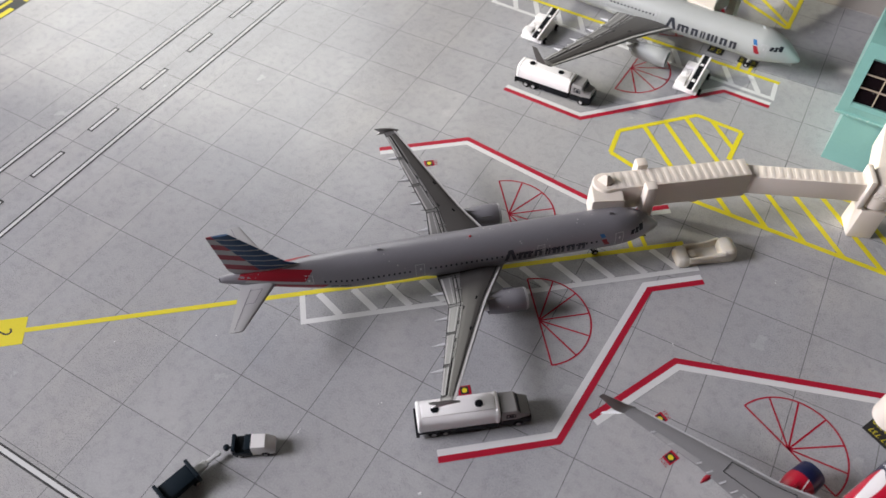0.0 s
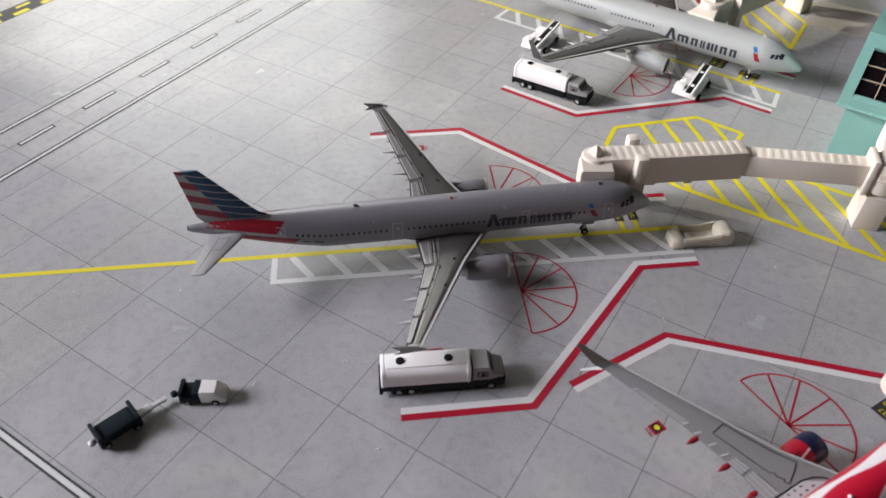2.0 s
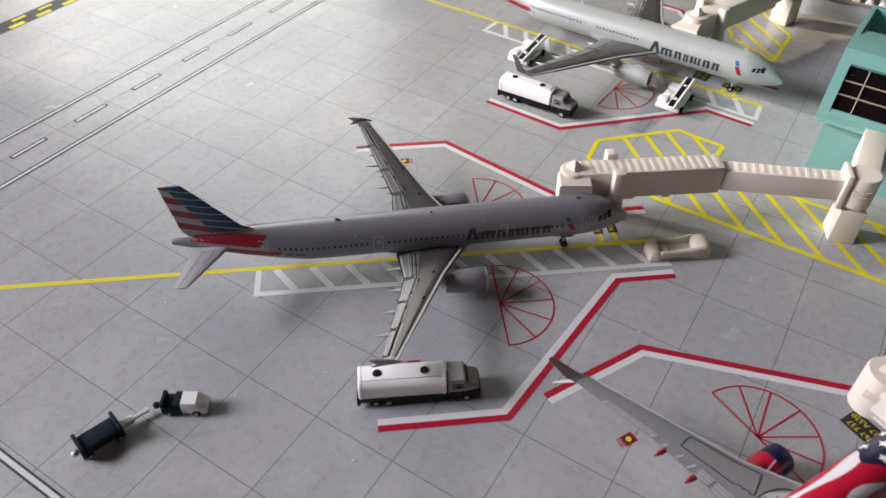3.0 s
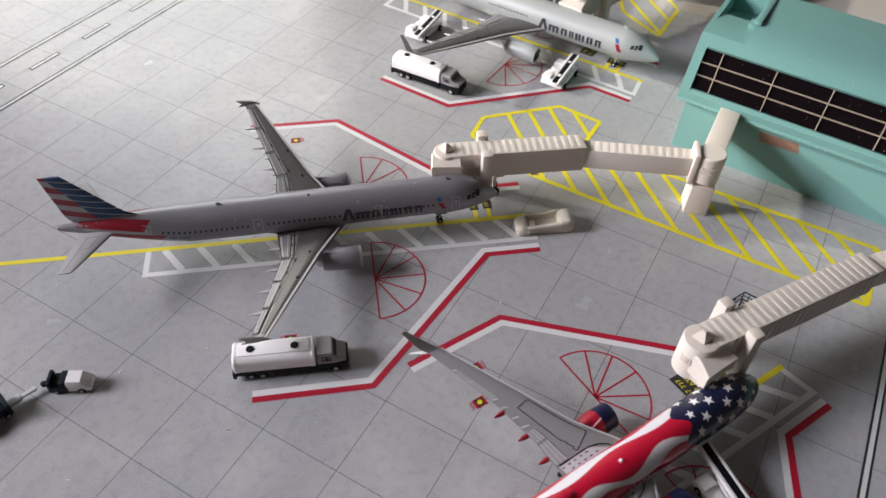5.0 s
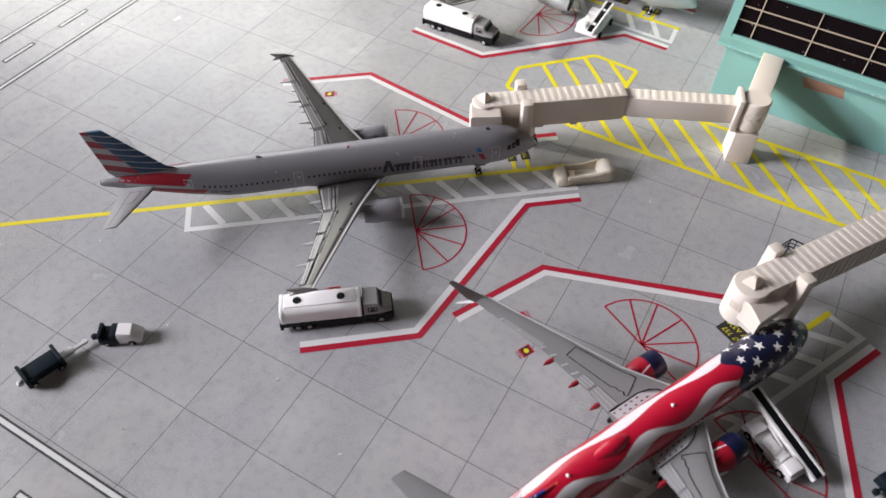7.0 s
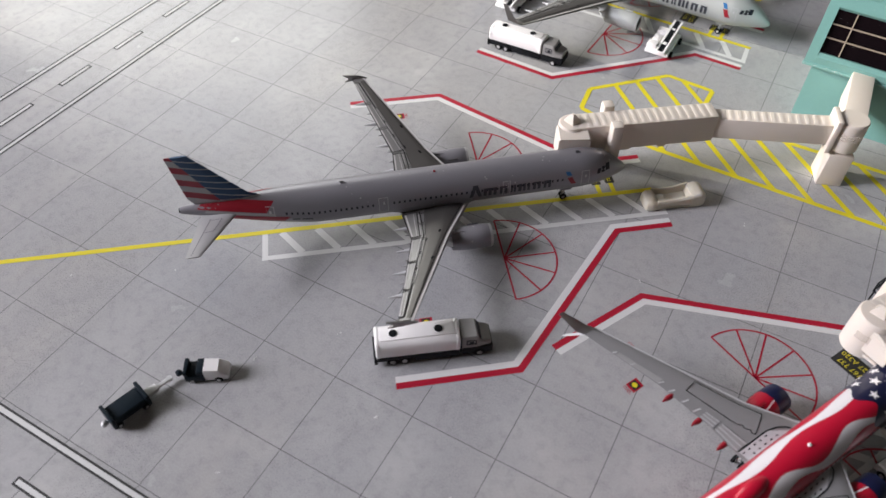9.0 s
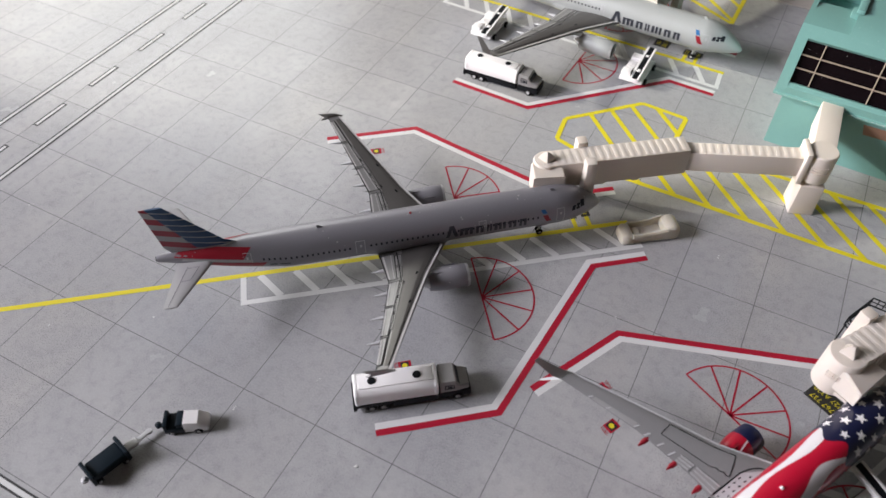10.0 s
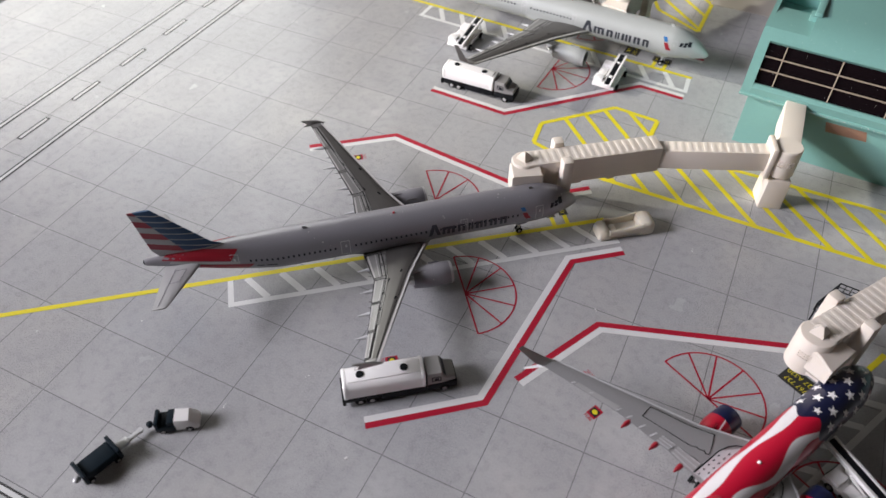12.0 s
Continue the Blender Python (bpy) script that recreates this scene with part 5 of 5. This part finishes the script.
def jet_bridge(label, rot, mid, cab, cab_turn, wall=None, z_rot=20.5, z_mid=18.8, z_cab=18.8, w=6.2, h=8.4, side_ribs=False, legs=8.5, stairs=0, boxy=False):
    """rot, mid and cab are plan places of the rotunda, the joint between the tunnels, and the cab's drum."""
    t = thing("jet_bridge", label, "jet bridge", rot[0], rot[1], 0, 0, "jet bridges")
    L = lambda p, z: (p[0] - rot[0], p[1] - rot[1], z)
    d1 = (Vector(mid) - Vector(rot)).normalized()
    d2 = (Vector(cab) - Vector(mid)).normalized()
    b = Build().lathe([(0, 3.6), (0.3, 4.0), (8.8, 4.0), (9.2, 3.7), (9.2, 2.2)], (0, 0, z_rot - 9.0), "z", 28)
    drum = part("rotunda", b, PRINTED, t, "round drum with a small louvre grid")
    g = Build()
    for r in range(3):
        for k in range(7):
            a = math.atan2(-1, 0.25) + (k - 3) * 0.17
            c = Matrix.Translation((4.02 * math.cos(a), 4.02 * math.sin(a), z_rot - 3.2 - 0.8 * r)) @ Matrix.Rotation(a, 4, "Z")
            g.box(-0.05, 0.30, -0.22, 0.22, -0.2, 0.2, 0, c)
    part("louvre_grid", g, PRINTED, drum)["kind"] = "stuff"
    ang = math.atan2(d1.y, d1.x)
    part("post", Build().box(-3.5, 3.3, -3.8, 3.8, 0, z_rot - 10.0, 0.5, Matrix.Rotation(ang, 4, "Z"), 0.15).box(-1.9, 1.9, -2.6, 2.6, z_rot - 10.4, z_rot - 8.8, 0.2, Matrix.Rotation(ang, 4, "Z")), PRINTED, t, "thick white support post")
    part("collar", Build().box(3.4, 5.0, -3.6, 3.6, z_rot - 9.6, z_rot + 0.9, 0.5, Matrix.Rotation(ang, 4, "Z")), PRINTED, t)
    if wall:
        b = Build()
        tunnel(b, (0, 0, z_rot + 0.2), (*wall, z_rot - 0.9), 6.0, 9.0)
        part("fixed_corridor", b, PRINTED, t, "plain corridor stub to the terminal")
    b = Build()
    s0, s1 = Vector((*(d1 * 3.5), z_rot - 1.2)), Vector(L(mid, z_mid - 1.0)) + Vector((*d2, 0)) * 1.0
    tunnel(b, s0, s1, w - 1.5, h - 1.9)
    inner = part("inner_tunnel", b, PRINTED, t, "narrower inner tunnel")
    ribs(inner, s0, s1, w - 1.5, h - 1.9, 2.15)
    b = Build()
    o0, o1 = Vector(L(mid, z_mid + 0.3)), Vector(L(cab, z_cab + 0.3))
    tunnel(b, o0, o1, w, h)
    outer = part("outer_tunnel", b, PRINTED, t, "wider outer tunnel")
    ribs(outer, o0, o1, w, h, 2.1, side_ribs)
    # drum, hood and cab
    c = Vector(L(cab, 0))
    dr = 3.5 if boxy else 4.1
    cdrum = part("cab_drum", Build().lathe([(0, dr - 0.4), (0.3, dr), (10.3, dr), (10.75, dr - 0.3), (10.9, dr - 1.2)], (c.x, c.y, z_cab - 10.6), "z", 32), PRINTED, t, "round cab drum")
    g = Build()
    for r in range(3):
        for k in range(6):
            a = radians(cab_turn - 75) + (k - 2.5) * 0.17
            g.box(-0.05, 0.26, -0.22, 0.22, -0.2, 0.2, 0, Matrix.Translation((c.x + dr * math.cos(a), c.y + dr * math.sin(a), z_cab - 3.6 - 0.75 * r)) @ Matrix.Rotation(a, 4, "Z"))
    part("louvre_grid", g, PRINTED, cdrum)["kind"] = "stuff"
    # hood: a flared plate with an arched open front
    top, fr = z_cab - 1.0, []
    hood = ((0.4, 4.1, -0.5, 7.6), (3.2, 4.2, -0.4, 7.6), (6.0, 4.2, -0.1, 7.0)) if boxy else ((0.4, 3.6, 0.0, 7.6), (3.6, 3.9, 0.6, 7.6), (7.2, 5.0, 1.5, 6.6))
    for x, hw, drop, sill in hood:
        z1, z0 = top - drop, z_cab - sill
        fr.append([(x, -hw, z0), (x, -hw, z1 - 0.4), (x, -hw + 0.4, z1), (x, hw - 0.4, z1), (x, hw, z1 - 0.4), (x, hw, z0), (x, hw - 1.2, z0 + 0.4), (x, 0, z0 + 1.3), (x, -hw + 1.2, z0 + 0.4)])
    turned = Matrix.Translation((c.x, c.y, 0)) @ Matrix.Rotation(radians(cab_turn), 4, "Z")
    part("cab", Build().rings([[turned @ Vector(p) for p in r] for r in fr]), PRINTED, t, "flared cab hood with an arched front")
    part("cab_floor", Build().box(0.5, 5.6, -3.2, 3.2, z_cab - 9.8, z_cab - 8.9, 0.3, turned), PRINTED, t)
    part("roof_fin", Build().rings([[(c.x + 2.3 * math.cos(a + 0.4) * k, c.y + 1.9 * math.sin(a + 0.4) * k, z) for a in np.linspace(0, 2 * math.pi, 4, endpoint=False)] for k, z in ((1.0, z_cab + 0.2), (0.92, z_cab + 1.0), (0.25, z_cab + 2.7))]), PRINTED, t, "small cone on the drum roof")
    # lift columns near the cab
    n = Vector((-d2.y, d2.x))
    q = Vector(L(cab, 0)).to_2d() - d2 * legs
    for sd in (1, -1):
        o = q + n * (w / 2 + 1.3) * sd
        part("lift_column", Build().box(-1.7, 1.7, -1.7, 1.7, 4.6, z_cab + 1.9, 0.75, Matrix.Translation((o.x, o.y, 0)) @ Matrix.Rotation(math.atan2(d2.y, d2.x), 4, "Z"), 0.15), PRINTED, t, "rounded lift column")
    u = q - d2 * 4.3 - n * 2.2
    m = Matrix.Translation((u.x, u.y, 0)) @ Matrix.Rotation(math.atan2(d2.y, d2.x), 4, "Z")
    strut = part("wheel_strut", Build().box(-0.55, 0.55, -0.6, 0.6, 1.8, z_cab - h + 0.6, 0.25, m).rod(m @ Vector((0, -1.7, 1.45)), m @ Vector((0, 1.7, 1.45)), 0.4), PRINTED, t)
    for sd in (1, -1):
        rim = [(-0.6, 1.1), (-0.35, 1.45), (0.35, 1.45), (0.6, 1.1)]
        part("wheel", Build().rings([[m @ Vector((r * math.cos(a), sd * 1.5 + e, 1.45 + r * math.sin(a))) for a in np.linspace(0, 2 * math.pi, 18, endpoint=False)] for e, r in rim]), RUBBER, strut, "black tyre")
        part("hub", Build().rings([[m @ Vector((r * math.cos(a), sd * 1.5 + e, 1.45 + r * math.sin(a))) for a in np.linspace(0, 2 * math.pi, 14, endpoint=False)] for e, r in ((-0.64, 0.65), (0.64, 0.65))]), METAL, strut)
    b = Build()
    for k, ln in ((0.35, 3.0), (0.62, 2.2)):
        a = o1 + (o0 - o1) * k
        tunnel(b, a - Vector((0, 0, h - 0.2)), a - Vector((0, 0, h - 0.2)) + (o0 - o1).normalized() * ln, 5.0, 1.3, 0.3)
    part("under_boxes", b, PRINTED, t)
    if stairs:
        # black wire railing of the service landing beside the far column
        m = Matrix.Translation((q.x, q.y, 0)) @ Matrix.Rotation(math.atan2(d2.y, d2.x), 4, "Z")
        P = [(-5.0, -3.9), (-6.1, -9.9), (-16.1, -11.1), (-18.1, -7.3), (-18.1, -3.5)]
        b = Build()
        rod = lambda p, r, k=0.15: b.rod(m @ Vector((p[0], stairs * -p[1], p[2])), m @ Vector((r[0], stairs * -r[1], r[2])), k, 6)
        for p, r in zip(P, P[1:]):
            for z, k in ((6.6, 0.17), (7.9, 0.12), (9.2, 0.17)):
                rod((*p, z), (*r, z), k)
            for f in (0.0, 0.33, 0.66):
                c = (p[0] + (r[0] - p[0]) * f, p[1] + (r[1] - p[1]) * f)
                rod((*c, 6.6), (*c, 9.2), 0.12)
        for x in (-8.0, -10.5, -13.0, -15.5):
            rod((x, -3.5, 6.6), (x, -10.3, 6.6), 0.12)
        for x, y in ((-6.5, -9.7), (-15.9, -10.7)):
            rod((x, y, 0.0), (x, y, 6.6), 0.2)
        part("stair_railing", b, DARK, t, "black wire stair railing")
    return t


jet_bridge("white printed resin jet bridge with ribbed roof at the terminal", (143.0, 122.2), (109.8, 110.2), (78.2, 86.4), 302, (-0.8, 24.0), legs=10.9, boxy=True)
jet_bridge("white printed resin jet bridge reaching to the flag aircraft", (214, 133), (188.0, 103.0), (158.3, 58.8), 334, (0, 9), z_rot=20.5, z_mid=19.4, z_cab=19.4, w=7.0, side_ribs=True, legs=10.8, stairs=-1)
jet_bridge("white printed resin jet bridge at the far aircraft", (98.5, 243.5), (93, 231), (77, 190.0), 258, w=7.0)


# ---- terminal and hangar ----
def terminal():
    t = thing("terminal_building", "teal painted terminal with a dark sloping window band", "terminal", 128.5, 147.3, 0, -3.4)
    x1 = 290.0
    wall = [(-0.3, 0), (1.2, 17.6), (14, 17.6), (36, 17.6), (36, 0)]

    def slab(xa, xb, prof):
        return Build().rings([[(xa, y, z) for y, z in prof], [(xb, y, z) for y, z in prof]])
    front = [(0.6, 17.6), (-0.7, 18.2), (-0.8, 20.5)]
    roof = [(5.6, 34.5), (7.4, 36.6), (11.5, 38.2), (18.0, 39.0)]
    back = [(36.5, 39.6), (36.5, 17.6)]
    inset = [(0.0, 21.7), (1.1, 21.3), (5.6, 32.5), (5.0, 33.5)]
    low = [(5.6, 34.5), (7.4, 36.4), (11.0, 37.1), (15.5, 37.2), (21.0, 36.6), (21.3, 31.8), (34.6, 31.8), (34.9, 37.8)]
    low_back = [(36.5, 37.8), (36.5, 17.6)]
    part("lower_wall", slab(0, x1, wall), TEAL, t, "teal lower wall, slightly leaning")
    part("end_wall", slab(-2.6, -1.2, front + low[:4] + [(24, 37.4)] + low[-1:] + low_back), TEAL, t, "teal end block")
    part("end_wall", slab(-1.2, 0.3, front + low + low_back), TEAL, t, "teal wall beside the window")
    part("shell", slab(0.3, 10.0, front + inset + low + low_back), TEAL, t, "teal roof with a sunken bay")
    part("shell", slab(10.0, x1, front + inset + roof + back), TEAL, t, "teal wall and curved roof")
    part("lug", Build().box(9.2, 11.4, 15.5, 36.6, 37.0, 39.9, 0.5).box(8.0, 10.6, 15.0, 19.0, 36.4, 38.9, 0.5), TEAL, t, "raised lug beside the sunken bay")
    part("window_glass", Build().add([(0.3, 1.0, 21.4), (x1, 1.0, 21.4), (x1, 5.5, 32.6), (0.3, 5.5, 32.6)], [(0, 1, 2, 3)]), GLASSBLACK, t, "glossy black sloping glass", smooth=0)
    for k in range(18):
        x = 5.6 + 15.8 * k
        v = [(x - 0.16, 0.5, 21.6), (x + 0.16, 0.5, 21.6), (x + 0.16, 5.0, 32.9), (x - 0.16, 5.0, 32.9), (x - 0.16, 1.1, 21.3), (x + 0.16, 1.1, 21.3), (x + 0.16, 5.6, 32.5), (x - 0.16, 5.6, 32.5)]
        part("mullion", Build().add(v, [(0, 1, 2, 3), (7, 6, 5, 4), (0, 4, 5, 1), (1, 5, 6, 2), (2, 6, 7, 3), (3, 7, 4, 0)]), MULLION, t, smooth=0)
    for f in (0.35, 0.67):
        y, z = 0.75 + 4.5 * f, 21.5 + 11.2 * f
        part("glazing_bar", Build().box(0.4, x1, y - 0.2, y + 0.3, z - 0.12, z + 0.12), MULLION, t, smooth=0)
    rng = random.Random(3)
    bits = Build()

    def bit(x, y, z, ny, nz, s):
        """A fleck lying on a slope whose normal is (0, ny, nz)."""
        t_ = Vector((0, nz, -ny))
        c, e = Vector((x, y, z)) + Vector((0, ny, nz)) * 0.05, Vector((1, 0, 0)).lerp(t_, rng.uniform(0, 0.6)).normalized()
        f = e.cross(Vector((0, ny, nz)))
        bits.add([c + e * s, c + f * s * 0.6, c - e * s * 0.7, c - f * s * 0.5], [(0, 1, 2, 3)])
    for k in range(110):
        f = rng.random()
        bit(rng.uniform(1, 110), 0.98 + 4.5 * f, 21.42 + 11.2 * f, -0.928, 0.373, rng.uniform(0.05, 0.13))
    for k in range(140):
        i = rng.randrange(3)
        (ya, za), (yb, zb) = roof[i], roof[i + 1]
        f, ln = rng.random(), math.hypot(yb - ya, zb - za)
        bit(rng.uniform(-2, 110), ya + (yb - ya) * f, za + (zb - za) * f, -(zb - za) / ln, (yb - ya) / ln, rng.uniform(0.05, 0.14))
    for k in range(260):
        bit(rng.uniform(-2.6, 120), -1.34, rng.uniform(17.9, 18.35), -1.0, 0.0, rng.uniform(0.06, 0.2))
    part("dust", bits, M_WHITE, t, "white dust flecks", smooth=0)["kind"] = "stuff"
    part("ledge", Build().box(-2.8, x1, -1.3, 0.6, 17.5, 18.4, 0.3), TEAL, t, "worn bright ledge")
    for xa, xb, za, zb in ((24.5, 36, 12.0, 15.4), (66, 74, 8.5, 12)):
        y = lambda z: -0.36 + 1.5 * z / 17.6
        part("bare_patch", Build().add([(xa, y(za), za), (xb, y(za), za + 0.4), (xb - 1, y(zb), zb), (xa - 1, y(zb), zb - 0.3)], [(0, 1, 2, 3)]), PATCH, t, "brown worn patch", smooth=0)
    return t


GLASSBLACK = paint("black_glazing", (0.005, 0.003, 0.004), 0.10, 0, 0.2, 14, 2, 0.0)
GLASSBLACK.node_tree.nodes["Principled BSDF"].inputs["Specular IOR Level"].default_value = 0.3
MULLION = paint("tan_glazing_bar", (0.33, 0.27, 0.21), 0.5, 0, 0.05)
PATCH = paint("bare_brown_patch", (0.27, 0.15, 0.10), 0.6, 0, 0.1)
terminal()


def hangar():
    t = thing("hangar", "grey model hangar with a corrugated roof", "hangar")
    x0, x1, y0, y1 = 100.0, 137.5, 255.5, 345.0
    part("front_wall", Build().box(x0, x1, y0, y0 + 3, 0, 8, 0.4), HANGARWALL, t, "plain light grey wall")
    part("side_wall", Build().box(x0, x0 + 3, y0 + 3, y1, 0, 8, 0.4), HANGARWALL, t)
    part("side_wall", Build().box(x1 - 3, x1, y0 + 3, y1, 0, 8, 0.4), HANGARWALL, t)
    part("roof_slab", Build().box(x0 - 0.5, x1 + 0.5, y0 - 0.8, y1, 8, 9.5, 0.4), ROOFGREY, t)
    x = x0 + 2.4
    while x < x1 - 1:
        arch = lambda r, y: [(x + r * math.cos(a), y, 9.3 + 1.05 * r * math.sin(a)) for a in np.linspace(0, math.pi, 9)]
        rib = part("roof_rib", Build().rings([arch(1.55, y0 - 0.2), arch(1.55, y1)]), ROOFGREY, t, "rounded roof corrugation")
        part("rib_end", Build().rings([arch(1.1, y0 - 1.0), arch(1.6, y0 - 0.6), arch(1.6, y0 + 0.2)]), PRINTED, rib, "white rounded rib end")
        x += 4.7
    return t


HANGARWALL = paint("light_grey_resin", (0.400, 0.400, 0.416), 0.5, 0, 0.05, 12, 0.8, 0.04)
ROOFGREY = paint("taupe_roof_paint", (0.272, 0.248, 0.236), 0.45, 0, 0.08, 10, 0.8, 0.04)
hangar()

# ---- the mat: backing, board and slabs ----
single("board", Build().box(104, 500, 232.5, 470, -0.6, 0.4, 0.2), BOARD, "taupe board under the hangar", "board", "structure")
MAT = single("ground", Build().box(-270, 430, -170, 470, -1.0, -0.009), JOINT, "printed airport apron mat with slab joints", "mat", "structure", smooth=0)


def slab_mesh(name, x, y, w=19.75):
    h = w / 2
    return [(x - h, y - h, 0.0), (x + h, y - h, 0.0), (x + h, y + h, 0.0), (x - h, y + h, 0.0),
            (x - h - 0.04, y - h - 0.04, -0.010), (x + h + 0.04, y - h - 0.04, -0.010), (x + h + 0.04, y + h + 0.04, -0.010), (x - h - 0.04, y + h + 0.04, -0.010)]


SLAB_F = [(0, 1, 2, 3), (0, 4, 5, 1), (1, 5, 6, 2), (2, 6, 7, 3), (3, 7, 4, 0)]
_rest = Build()
_one = Build().add(slab_mesh("slab", 0, 0), SLAB_F).mesh("slab", CONCRETE, 0)
for _i in range(-13, 21):
    for _j in range(-8, 23):
        _x, _y = 20 * _i + 10, 20 * _j + 10
        if -90 < _x < 215 and -70 < _y < 240:
            _o = new("slab", _one)
            _o.parent = MAT
            _o.location = (_x * MM, _y * MM, 0)
        else:
            _rest.add(slab_mesh("slab", _x, _y), SLAB_F)
_r = part("outer_slabs", _rest, CONCRETE, MAT, smooth=0)
_r["kind"] = "stuff"


# ---- crumbs and dust on the mat ----
_rng = random.Random(11)
_b = Build()
for _x, _y, _r in ((73.5, -4.0, 0.28), (41.0, -5.0, 0.25), (96.0, -12.0, 0.22), (-52.0, 20.0, 0.25),
                   (128.0, 92.0, 0.2), (7.0, 6.0, 0.22), (84.0, 24.0, 0.2), (110.0, 60.0, 0.2), (52.0, -30.0, 0.2), (54.0, 10.0, 0.2), (-14.0, -8.0, 0.2), (140.0, 12.0, 0.2)):
    for _k in range(3):
        _p = (_x + _rng.uniform(-0.5, 0.5), _y + _rng.uniform(-0.5, 0.5))
        _s = _r * _rng.uniform(0.5, 1.0)
        _b.rings([[(_p[0] + _s * c * _rng.uniform(0.7, 1.3) * math.cos(a), _p[1] + _s * c * _rng.uniform(0.7, 1.3) * math.sin(a), z) for a in np.linspace(0, 2 * math.pi, 6, endpoint=False)]
                  for c, z in ((1.0, 0.08), (0.8, 0.08 + _s * 0.3), (0.3, 0.08 + _s * 0.45))])
single("dust_crumbs", _b, M_WHITE, "small white crumbs of dust on the mat", "dust", "stuff")
